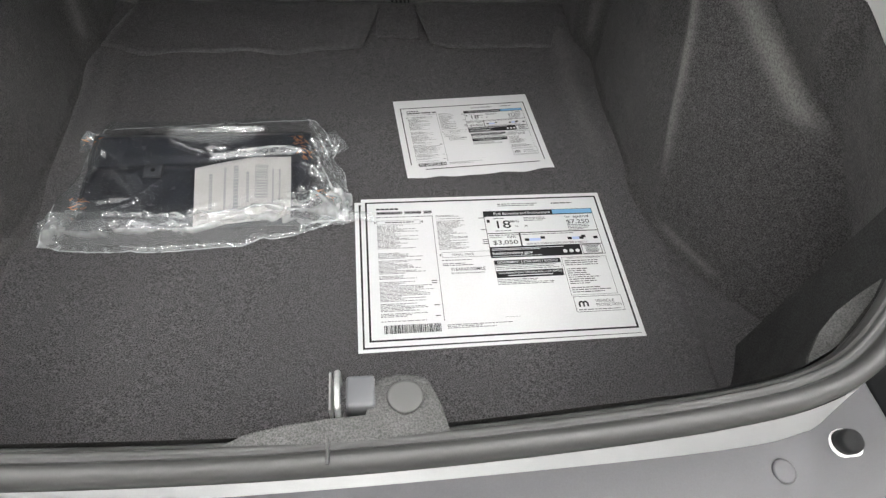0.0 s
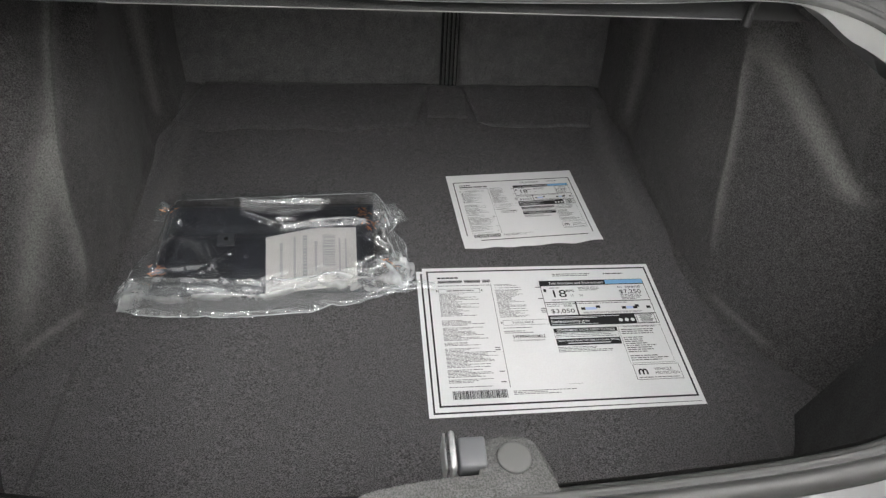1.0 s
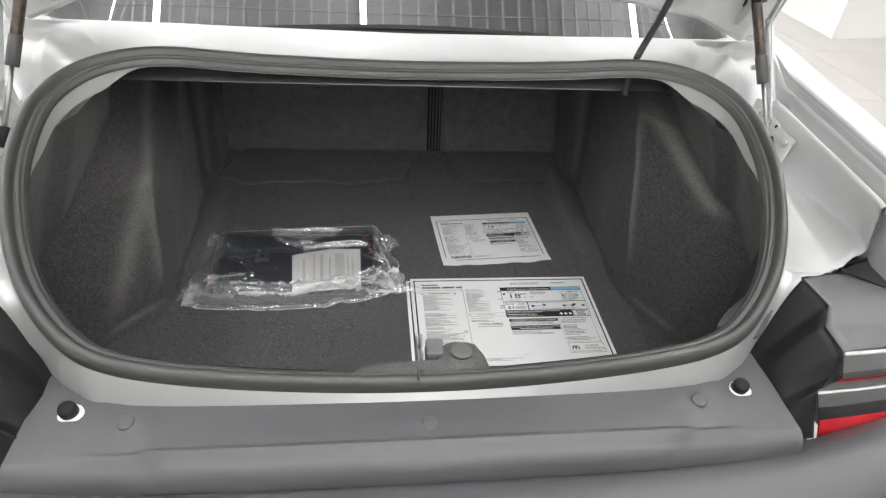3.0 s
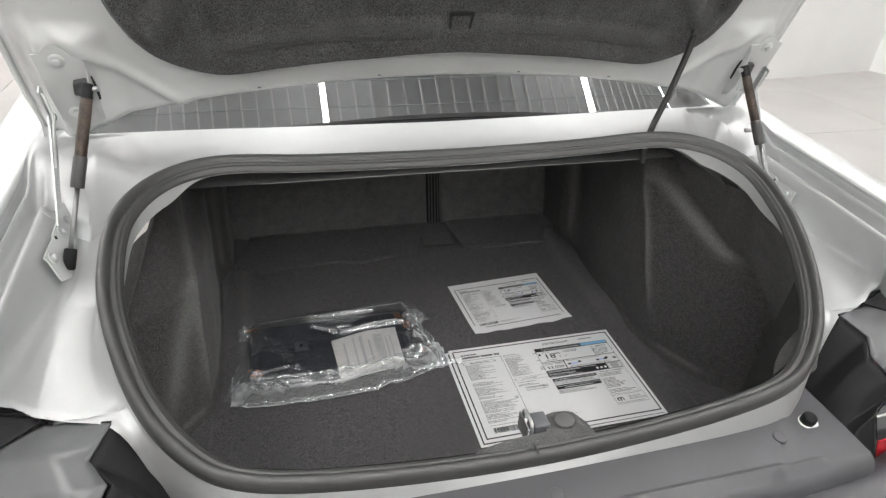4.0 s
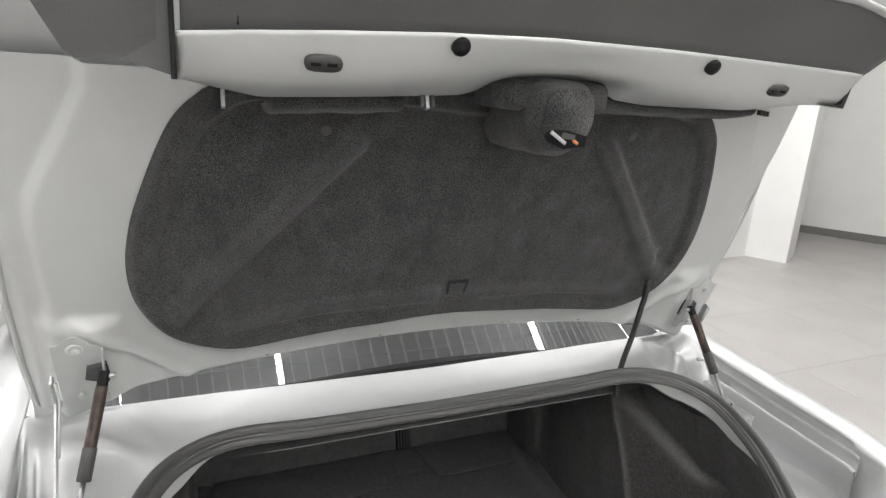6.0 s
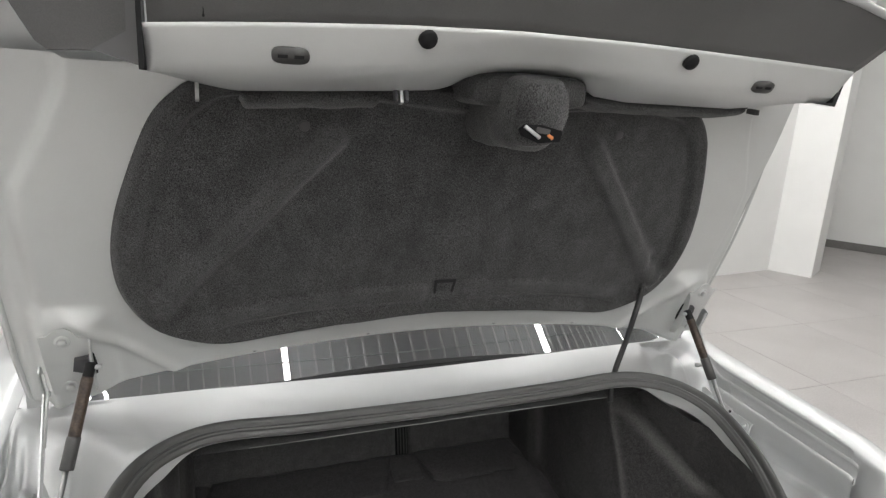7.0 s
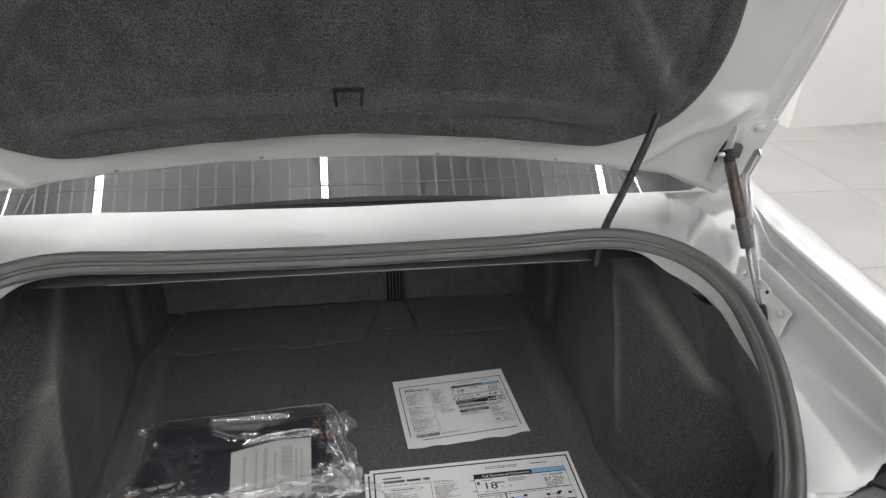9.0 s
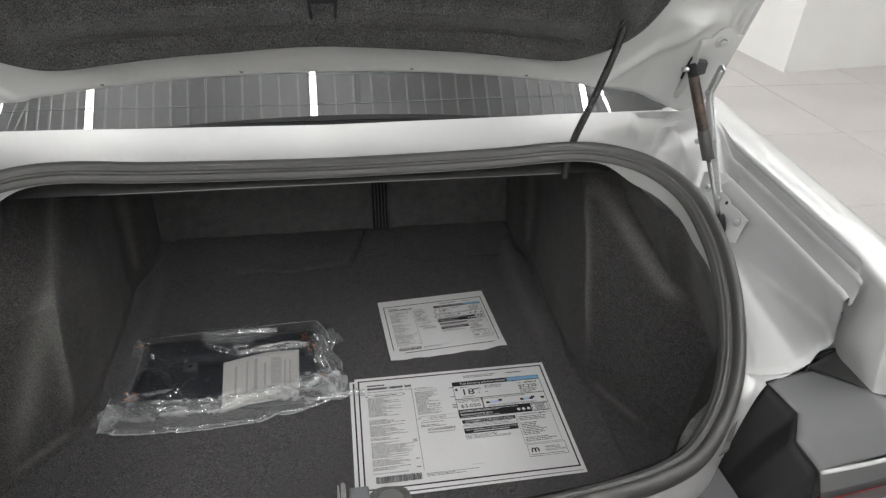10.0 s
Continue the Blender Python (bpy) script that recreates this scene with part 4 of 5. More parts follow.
# the lip of the lid with its stops, and the dark rear trim
LIP_TOP = [(-0.502, 1.706), (-0.425, 1.713), (-0.318, 1.721), (-0.193, 1.729), (-0.039, 1.735), (0.164, 1.736), (0.347, 1.734), (0.627, 1.731), (0.695, 1.728)]
LIP_STEP = [(-0.502, 1.659), (-0.415, 1.659), (-0.347, 1.661), (-0.251, 1.668), (-0.193, 1.675), (-0.097, 1.690), (-0.029, 1.697), (0.048, 1.699), (0.111, 1.694), (0.203, 1.688), (0.338, 1.681), (0.540, 1.677), (0.675, 1.674)]
LIP_FOOT = [(-0.502, 1.655), (-0.444, 1.643), (-0.400, 1.636), (-0.280, 1.642), (-0.171, 1.649), (-0.116, 1.653), (-0.090, 1.661), (-0.069, 1.675), (-0.029, 1.681), (0.048, 1.683), (0.116, 1.682), (0.140, 1.675), (0.154, 1.659), (0.227, 1.652), (0.473, 1.652), (0.560, 1.660), (0.675, 1.672)]


def lip_y(x):
    return 0.312 + 0.10 * x * x


def band_at(u, v):
    """The lip across: from the lid plane, down under its fold and up its bright face."""
    x = -0.502 + 1.163 * u
    soft = lambda pairs: sum(table(x + d, pairs) for d in (-0.02, -0.01, 0, 0.01, 0.02)) / 5
    top, fold, foot = table(x, LIP_TOP), soft(LIP_STEP), sum(table(x + d, LIP_FOOT) for d in (-.008, 0, .008)) / 3
    prof = [(0.185, foot + 0.015), (0.14, foot + 0.010), (0.104, foot + 0.003), (0.100, foot), (0.095, foot + 0.001), (0.060, foot * 0.55 + fold * 0.45), (0.031, fold - 0.005),
            (0.022, fold + 0.002), (0.015, fold + 0.010), (0.006, fold * 0.5 + top * 0.5), (-0.010, top - 0.006), (-0.012, top)]
    y, z = prof[round(v * (len(prof) - 1))]
    return (x, lip_y(x) + y, z)


lip = part("lid_lip", thick(surface(band_at, 120, 12, flip=False), 0.003), SATIN, lid, "silver painted lip of the lid")
part("rear_trim_panel", thick(surface(lambda u, v: (-0.496 + (1.164 + 0.06 * v) * u, lip_y(-0.496 + 1.176 * u) - 0.013 - 0.048 * v + 0.006 * (1 - step(0, 0.08, v)), table(-0.496 + 1.176 * u, LIP_TOP) - 0.004 + (0.096 - 0.020 * step(0.50, 0.72, -0.496 + 1.176 * u)) * v + 0.004 * step(0, 0.06, v)), 60, 24), 0.01), TRIM_PLASTIC, lid, "dark plastic rear trim of the lid")
part("trim_seam", box((0.003, 0.003, 0.09), (-0.437, lip_y(-0.437) - 0.034, 1.758), 0.001, turn=pose(0, 0, 0, 26)), BLACK_PLASTIC, lid, smooth=False)
part("spoiler_edge", tube([(-0.70 + 1.44 * i / 24, lip_y(-0.70 + 0.06 * i) - 0.064, 1.836 - 0.026 * step(0.48, 0.74, -0.70 + 0.06 * i)) for i in range(25)], 0.007, 12), SILVER, lid, "silver spoiler edge")
end = [(-0.715, 1.880), (-0.640, 1.730), (-0.613, 1.680), (-0.602, 1.671), (-0.556, 1.674), (-0.510, 1.664), (-0.508, 1.90)]
block = part("trim_end_block", plate(end, 0.03, lambda x, z, h: (x, 0.385 - h, z)), DARK_PLASTIC, lid, "dark trim block at the end of the lid", smooth=False)
part("corner_lens", plate([(-0.556, 1.674), (-0.520, 1.697), (-0.516, 1.86), (-0.507, 1.86), (-0.507, 1.659)], 0.006, lambda x, z, h: (x, 0.352 - h, z)), mat("dim_lens", (0.07, 0.07, 0.072), 0.35, coat=0.3, blotch=0.1), block, "small smoked lens corner", smooth=False)
part("block_edge", box((0.006, 0.05, 0.22), (-0.5045, 0.350, 1.765), 0.001), BLACK_PLASTIC, block, smooth=False)
cap_line = [(0.60, 1.671), (0.660, 1.667), (0.676, 1.722), (0.730, 1.762), (0.778, 1.82), (0.772, 1.84), (0.714, 1.785), (0.668, 1.728), (0.652, 1.674)]
part("trim_end_cap", plate(cap_line, 0.022, lambda x, z, h: (x, 0.388 - h, z)), GLOSS_BLACK, lid, "black end cap of the rear trim", smooth=False)


def lip_point(x, z):
    """A point on the bright face of the lip and the face's tilt."""
    top, fold = table(x, LIP_TOP), table(x, LIP_STEP)
    k = (z - fold) / (top - fold)
    return Vector((x, lip_y(x) + 0.022 - 0.034 * k, z))


def lip_stud(x, z, r, h, name, material):
    return part(name, disc(lip_point(x, z) + Vector((0, 0.003, 0.001)), (0, -0.80, -0.45), r, h, dome=0.003), material, lip)


lip_stud(-0.168, 1.717, 0.0125, 0.012, "rubber_stop", BLACK_PLASTIC)
lip_stud(0.264, 1.720, 0.0125, 0.012, "rubber_stop", BLACK_PLASTIC)


def oval_plug(x, z):
    c = lip_point(x, z)
    turn = look((0, 0, 0), (0, 0.80, 0.45)).to_3x3().to_4x4()
    outline = [(0.023 * math.copysign(abs(math.cos(k)) ** 0.55, math.cos(k)), 0.0105 * math.copysign(abs(math.sin(k)) ** 0.75, math.sin(k))) for k in (2 * math.pi * i / 28 for i in range(28))]
    m = Matrix.Translation(c) @ turn
    ob = part("oval_plug", plate(outline, 0.007, lambda a, b, h: m @ Vector((a, b, h - 0.002))), DARK_PLASTIC, lip, "dark oval rubber plug")
    for d in (-1, 1):
        part("slot", box((0.012, 0.004, 0.003), bm=None, at=m @ Vector((d * 0.010, 0, 0.0050)), turn=turn), BLACK_PLASTIC, ob, smooth=False)


oval_plug(-0.338, 1.684)
oval_plug(0.450, 1.692)

# felt roll under the lip
def roll(x0, x1, drop, deep):
    def at(u, v):
        x = x0 + (x1 - x0) * u
        e = step(0, 0.05, u) * step(1, 0.95, u)
        k = v * math.pi
        foot = table(x, LIP_FOOT)
        y = lip_y(x) + 0.106 + deep * (1 - math.sin(k) ** 0.5) + 0.05 * max(0, v - 0.6)
        return (x, y + 0.010 * (1 - e), foot + 0.006 - (drop + 0.006) * (0.5 - 0.5 * math.cos(k)) * (0.55 + 0.45 * e) + 0.002 * noise.noise((x * 22, v * 3, 3)))
    return part("liner_roll", surface(at, 60, 18, flip=True), FELT, lid)


roll(-0.392, -0.190, 0.026, 0.05)
roll(0.135, 0.545, 0.020, 0.06)

# latch cover
def flange(u, v):
    k = 2 * math.pi * u
    c, s2 = math.cos(k), math.sin(k)
    e = 1 - 0.16 * step(0.85, 1, v)
    x = 0.036 + 0.098 * e * math.copysign(abs(c) ** 0.4, c)
    z = 1.660 + 0.026 * e * math.copysign(abs(s2) ** 0.45, s2)
    return (x, 0.53 - 0.158 * v + 0.02 * abs(x - 0.036), z)


def nose(u, v):
    k = 2 * math.pi * u
    c, s2 = math.cos(k), math.sin(k)
    e = 1 - 0.22 * step(0.84, 1, v)
    dz = 0.058 * e * math.copysign(abs(s2) ** 0.55, s2)
    low = max(-dz, 0) / 0.058
    x = 0.026 + 0.006 * low + (0.054 - 0.012 * low ** 1.5) * e * math.copysign(abs(c) ** 0.5, c)
    return (x, 0.54 - 0.205 * v + 0.030 * low * v, 1.626 + dz + 0.003 * noise.noise((x * 30, v * 6, 4)))


def bulb(fn, bm):
    """A closed-ended sleeve over fn."""
    nb = bmesh.new()
    surface(fn, 44, 26, nb, close_u=True)
    ring = [v for v in nb.verts if len(v.link_faces) == 2 and v.co.y < 0.45]
    c = sum((v.co for v in ring), Vector()) / len(ring)
    ring.sort(key=lambda v: math.atan2(v.co.z - c.z, v.co.x - c.x))
    nb.faces.new(ring)
    bmesh.ops.recalc_face_normals(nb, faces=nb.faces[:])
    tmp = bpy.data.meshes.new("sleeve")
    nb.to_mesh(tmp)
    nb.free()
    bm.from_mesh(tmp)
    bpy.data.meshes.remove(tmp)
    return bm


part("latch_cover", bulb(nose, bulb(flange, bmesh.new())), FELT, lid, "grey felt cover over the lid latch")
# black plate stands in for the dark opening of the latch cover
lt = part("lid_latch", plate([(-0.015, 1.604), (-0.004, 1.612), (0.020, 1.612), (0.056, 1.604), (0.057, 1.588), (0.022, 1.584), (-0.006, 1.594)], 0.006, lambda x, z, h: (x + 0.008, 0.352 - h - 0.30 * (x + 0.015) * 0.2 - 0.35 * (z - 1.6), z)),
          BLACK_PLASTIC, lid, "black plate for the latch opening in the felt cover", smooth=False)
part("latch_hook", box((0.032, 0.004, 0.006), (0.014, 0.342, 1.601), 0.0015, turn=pose(0, 0, 0, 0, 32)), ZINC, lt, "bright steel latch hook")
part("latch_plate", box((0.024, 0.004, 0.010), (0.032, 0.343, 1.604), 0.001, turn=pose(0, 0, 0, 0, 6)), DARK_PLASTIC, lt, smooth=False)
part("latch_pawl", box((0.010, 0.004, 0.005), (0.045, 0.342, 1.595), 0.001, turn=pose(0, 0, 0, 0, 30)), COPPER, lt, "copper-coloured pawl", smooth=False)
part("clip", box((0.005, 0.010, 0.024), (-0.447, 0.424, 1.632), 0.001, turn=pose(0, 0, 0, -20)), ZINC, lid, "bright metal clip", smooth=False)
for dx, m in ((-0.008, GREY_PLASTIC), (0.0, ZINC), (0.008, GREY_PLASTIC)):
    part("clip", box((0.006, 0.010, 0.022), (-0.170 + dx, 0.412, 1.641 + abs(dx) * 0.4), 0.001, turn=pose(0, 0, 0, -20)), m, lid, smooth=False)
for k in range(3):
    part("clip", box((0.005, 0.010, 0.010), (0.532 + 0.009 * k, 0.440, 1.650 - 0.001 * k), 0.001), DARK_PLASTIC, lid, smooth=False)
for x in (-0.136, 0.15, 0.36, -0.36):
    part("trim_button", disc(lid_at(x, lid_low(x) + 0.016, -0.004), (0, -0.935, -0.355), 0.0055, 0.004), GREY_PLASTIC, lid)


# ---- hinges and struts ----
def hinge(s):
    plate_at = lambda y, z, h: (s * (0.690 + 0.46 * (z - 0.92) - 0.9 * h), y, z + 0.4 * h)
    hg = part("hinge", plate([(0.443, 0.959), (0.444, 0.950), (0.434, 0.920), (0.460, 0.908), (0.52, 0.915), (0.58, 0.935), (0.618, 0.965), (0.598, 0.976), (0.568, 0.969), (0.508, 0.964), (0.500, 0.960), (0.480, 0.961)],
                     0.003, plate_at), SATIN, car, "silver boot hinge bracket", smooth=False)
    for y, z in ((0.458, 0.948), (0.532, 0.954), (0.570, 0.957)):
        part("bolt", disc(plate_at(y, z, 0.003), (-s * 0.9, 0, 0.42), 0.0095, 0.002), ZINC, hg)
        part("bolt_head", disc(plate_at(y, z, 0.005), (-s * 0.9, 0, 0.42), 0.0058, 0.006, sides=6), ZINC, hg)
    part("plate_hole", disc(plate_at(0.508, 0.9575, 0.0028), (-s * 0.9, 0, 0.42), 0.0035, 0.001, sides=10), DARK_VOID, hg)
    line = [(0.535, 0.966), (0.562, 0.966), (0.612, 1.030), (0.655, 1.092), (0.660, 1.122), (0.645, 1.166), (0.636, 1.172), (0.624, 1.164), (0.641, 1.120), (0.634, 1.106), (0.592, 1.046)]
    arm = part("hinge_arm", plate(line, 0.003, lambda y, z, h: (s * (0.708 - h), y, z)), ZINC, hg, "bent steel hinge arm", smooth=False)
    part("arm_flange", tube([(s * 0.701, 0.592, 1.046), (s * 0.700, 0.634, 1.106), (s * 0.700, 0.641, 1.122), (s * 0.700, 0.625, 1.163)], 0.0026, 6), SATIN, hg)
    part("pivot", disc((s * 0.705, 0.648, 1.115), (-s, 0, 0), 0.006, 0.008), ZINC, hg)
    if s > 0:
        part("link_pin", tube([(0.672, 0.60, 1.040), (0.70, 0.60, 1.040)], 0.0055, 12), SATIN, hg)
    ex = 0.632 + (0.026 if s > 0 else 0.0)          # where the ear stands
    foot = [(0, 1.10), (0, 1.222), (.016, 1.223), (.026, 1.238), (.034, 1.243), (.046, 1.242), (.054, 1.236), (.062, 1.229), (.074, 1.228), (.072, 1.16), (.068, 1.10)]
    fp = part("lid_bracket", plate(foot, 0.003, lambda x, z, h: lid_at(s * (ex + x), z, 0.0165 + h)), SATIN, lid, "painted hinge foot on the lid", smooth=False)
    for x, z in ((0.040, 1.217), (0.040, 1.118)):
        part("bolt", disc(lid_at(s * (ex + x), z, 0.019), (0, -0.935, -0.355), 0.0125, 0.002), SATIN, fp)
        part("bolt_head", disc(lid_at(s * (ex + x), z, 0.020), (0, -0.935, -0.355), 0.0075, 0.007, sides=6), SATIN, fp)
    ear = [(0.012, 1.222), (0.024, 1.216), (0.034, 1.19), (0.040, 1.14), (0.030, 1.108), (0.012, 1.10)]
    part("strut_ear", plate(ear, 0.0025, lambda o, z, h: lid_at(s * (ex - 0.001 + h), z, o)), SATIN, fp, "folded metal ear for the strut", smooth=False)
    # near-black sliver paints in the shadow beside the ear
    part("ear_shade", plate([(-0.002, 1.140), (-0.001, 1.186), (-0.003, 1.184), (-0.006, 1.160), (-0.005, 1.142)], 0.003, lambda x, z, h: lid_at(s * (ex + x), z, 0.0155 + h)), DARK_VOID, fp, smooth=False)
    part("strut_tab", plate([(0.004, 1.150), (0.004, 1.186), (0.026, 1.182), (0.030, 1.160)], 0.010, lambda x, z, h: lid_at(s * (ex + x), z, 0.020 + h)), GREY_PLASTIC, fp, smooth=False)


def strut(s):
    a, b = Vector((s * 0.686, 0.480, 0.927)), Vector((s * (0.634 + 0.004 * s), 0.618, 1.170))
    d = (b - a).normalized()
    st = part("gas_strut", tube([a + d * t for t in (0.128, 0.130, 0.134, 0.17, 0.21, 0.245, 0.266, 0.270)], lambda t: 0.0095 if 0.2 < t < 0.9 else 0.0085, 18), RUST, car, "dark gas strut with worn brown tube")
    part("rod", tube([a + d * 0.005, a + d * 0.06, a + d * 0.130], 0.0042, 14), mat("dark_steel", (0.25, 0.25, 0.25), 0.3, 0.9) if s < 0 else bpy.data.materials["dark_steel"], st, "thin steel rod")
    part("lower_socket", tube([a - d * 0.013, a - d * 0.011, a + d * 0.004, a + d * 0.020, a + d * 0.022], lambda t: 0.0098 if 0.1 < t < 0.9 else 0.0078, 12), BLACK_PLASTIC, st, "black plastic ball socket")
    part("strut_collar", tube([a + d * t for t in (0.122, 0.124, 0.162, 0.172, 0.174)], lambda t: 0.0108 if 0.1 < t < 0.8 else 0.0096, 18), DARK_PLASTIC, st, "black end of the strut tube")
    part("ball_stud", tube([a, a + Vector((s * 0.022, 0, 0))], 0.0045, 10), ZINC, st)
    part("upper_socket", tube([b - d * 0.03, b - d * 0.028, b - d * 0.012, b + d * 0.006, b + d * 0.009], lambda t: 0.0088 if 0.1 < t < 0.9 else 0.007, 12), BLACK_PLASTIC, st, "black plastic ball socket")
    part("upper_stud", tube([b, b + Vector((-s * 0.018, 0, 0))], 0.0045, 10), ZINC, st)


for s in (-1, 1):
    hinge(s)
    strut(s)

# cable between body and lid
line = spline([(0.420, 0.590, 0.982), (0.424, 0.597, 1.008), (0.434, 0.603, 1.055), (0.462, 0.614, 1.12), (0.488, 0.626, 1.185), (0.503, 0.634, 1.230), (0.510, 0.652, 1.258)], 40)
cable = part("cable_sleeve", tube(line, lambda t: 0.0070 if round(t * 240) % 3 else 0.0058, 12), mat("sleeve_grey", (0.016, 0.016, 0.017), 0.5, grain=0.1), car, "black corrugated cable sleeve to the lid")
part("grommet", disc((0.508, 0.636, 1.246), (0, -0.4, -0.2), 0.012, 0.006), RUBBER, cable)

# ---- papers on the boot floor ----
def lettering(body, size, x, y, material, parent, name="lettering", width=None, height=0.0009, align="LEFT"):
    """A line of words as a flat mesh; x, y is its start on the base line, in its parent's plane."""
    cu = bpy.data.curves.new(name, "FONT")
    cu.body, cu.size, cu.align_x, cu.offset = body, size, align, 0.004 * size
    tmp = new(name, cu)
    bpy.context.view_layer.update()
    me = bpy.data.meshes.new_from_object(tmp.evaluated_get(bpy.context.evaluated_depsgraph_get()))
    bpy.data.objects.remove(tmp)
    bpy.data.curves.remove(cu)
    xs = [v.co.x for v in me.vertices]
    k = width / (max(xs) - min(xs)) if width else 1.0
    for v in me.vertices:
        v.co = (x + v.co.x * k, y + v.co.y, height)
    me.materials.clear()
    me.materials.append(material)
    ob = new(name, me)
    ob.parent = parent
    return ob


def rects(items, h):
    """Flat bars (x0, y0, x1, y1) at a height, as one bmesh."""
    bm = bmesh.new()
    for x0, y0, x1, y1 in items:
        bm.faces.new([bm.verts.new(p) for p in ((x0, y0, h), (x1, y0, h), (x1, y1, h), (x0, y1, h))])
    return bm


def outline_bars(x0, y0, x1, y1, t):
    return [(x0, y0, x1, y0 + t), (x0, y1 - t, x1, y1), (x0, y0 + t, x0 + t, y1 - t), (x1 - t, y0 + t, x1, y1 - t)]


def print_on(sheet, ox, oy, w, h, words=True):
    """The price sheet's print in a field of w by h, from its lower left corner."""
    rnd = random.Random(7)
    X, Y = lambda u: ox + u * w, lambda v: oy + (1 - v) * h
    box4 = lambda u0, v0, u1, v1: (X(u0), Y(v1), X(u1), Y(v0))
    t = w / 432.0                       # one millimetre of the large sheet
    dark, grey, white = [], [], []
    # double frame
    dark += outline_bars(X(0.0), Y(1.0), X(1.0), Y(0.0), 3.2 * t)
    # columns of fine print
    def column(u0, u1, v0, v1, rows, short=0.5, dense=0.92):
        for i in range(rows):
            if rnd.random() > dense:
                continue
            v = v0 + (v1 - v0) * i / rows
            hh = (v1 - v0) / rows * 0.42
            u = u0
            end = u0 + (u1 - u0) * rnd.uniform(short, 1.0)
            while u < end - 0.004:
                step_u = min(rnd.uniform(0.008, 0.03), end - u)
                grey.append(box4(u, v, u + step_u - 0.0035, v + hh))
                u += step_u
    column(0.045, 0.30, 0.125, 0.150, 2, 0.9)
    column(0.045, 0.23, 0.195, 0.60, 44, 0.35)
    column(0.045, 0.26, 0.615, 0.855, 26, 0.35)
    column(0.045, 0.25, 0.865, 0.885, 2, 0.8)
    column(0.290, 0.42, 0.125, 0.40, 30, 0.4)
    column(0.295, 0.43, 0.475, 0.525, 4, 0.6)
    column(0.285, 0.55, 0.905, 0.945, 4, 0.5)
    for v in (0.155, 0.25, 0.33, 0.345, 0.36, 0.615, 0.63, 0.78, 0.85):
        grey.append(box4(0.245 if v > 0.4 else 0.47, v, 0.265 if v > 0.4 else 0.495, v + 0.006))
    dark.append(box4(0.275, 0.12, 0.2768, 0.89))
    dark.append(box4(0.50, 0.885, 0.56, 0.8862))
    dark += outline_bars(*box4(0.045, 0.155, 0.225, 0.188), 0.6 * t)
    dark += outline_bars(*box4(0.297, 0.418, 0.492, 0.458), 0.6 * t)
    column(0.08, 0.20, 0.166, 0.186, 1, 1.0, 1.0)
    # title bars, the maker's and the model's names left as bars
    for u0, u1 in ((0.045, 0.153), (0.160, 0.232), (0.240, 0.276)):
        grey.append(box4(u0, 0.083, u1, 0.088))
        dark.append(box4(u0 + 0.002, 0.090, u1, 0.100))
        grey.append(box4(u0, 0.102, u1 - 0.003, 0.106))
    for k in range(5):
        dark.append(box4(0.045 + 0.019 * k, 0.055, 0.061 + 0.019 * k, 0.068))
    column(0.56, 0.74, 0.045, 0.075, 2, 0.8)
    column(0.795, 0.89, 0.048, 0.07, 1, 1.0, 1.0)
    # fuel economy label
    L0, L1 = 0.492, 0.965
    dark += outline_bars(*box4(L0, 0.105, L1, 0.475), 1.0 * t)
    dark.append(box4(L0, 0.105, 0.79, 0.150))
    dark.append(box4(0.79, 0.143, L1, 0.150))
    dark += [box4(L0, 0.285, L1, 0.291), box4(0.625, 0.291, 0.631, 0.395), box4(L0, 0.392, L1, 0.398)]
    dark.append(box4(L0, 0.398, 0.868, 0.472))
    grey += outline_bars(*box4(0.872, 0.400, 0.955, 0.470), 1.2 * t)
    for i in range(6):
        grey.append(box4(0.885 + 0.004 * (i % 2), 0.408 + 0.0095 * i, 0.945 - 0.004 * (i % 3), 0.413 + 0.0095 * i))
    column(0.53, 0.58, 0.165, 0.178, 1, 1.0, 1.0)
    column(0.66, 0.80, 0.165, 0.20, 3, 0.6)
    column(0.53, 0.60, 0.265, 0.278, 1, 1.0, 1.0)
    column(0.84, 0.95, 0.235, 0.285, 4, 0.6)
    column(0.50, 0.86, 0.300, 0.312, 1, 0.6, 1.0)
    column(0.65, 0.94, 0.372, 0.388, 2, 0.8)
    for u in (0.645, 0.712, 0.825, 0.875, 0.885, 0.935):
        dark.append(box4(u, 0.335 - 0.012 * (u in (0.712, 0.885)), u + 0.018, 0.355 - 0.012 * (u in (0.712, 0.885))))
    dark.append(box4(0.502, 0.175, 0.514, 0.20))
    for i in range(2):
        white.append(box4(0.50, 0.405 + 0.010 * i, 0.80 - 0.1 * i, 0.409 + 0.010 * i))
    white.append(box4(0.50, 0.463, 0.70, 0.466))
    # safety ratings and parts content
    dark += outline_bars(*box4(0.50, 0.498, 0.770, 0.622), 0.6 * t)
    dark += [box4(0.50, 0.494, 0.770, 0.526), box4(0.50, 0.572, 0.770, 0.622)]
    column(0.505, 0.765, 0.530, 0.568, 3, 0.8)
    column(0.50, 0.765, 0.632, 0.675, 4, 0.5)
    white.append(box4(0.545, 0.604, 0.725, 0.610))
    dark += outline_bars(*box4(0.776, 0.490, 0.962, 0.765), 0.6 * t)
    column(0.785, 0.950, 0.515, 0.755, 16, 0.45)
    dark += outline_bars(*box4(0.780, 0.775, 0.970, 0.880), 0.8 * t)
    column(0.79, 0.96, 0.862, 0.874, 1, 0.95, 1.0)
    # strip code
    u = 0.055
    while u < 0.262:
        k = rnd.choice((0.0015, 0.0025, 0.004))
        dark.append(box4(u, 0.902, u + k, 0.955))
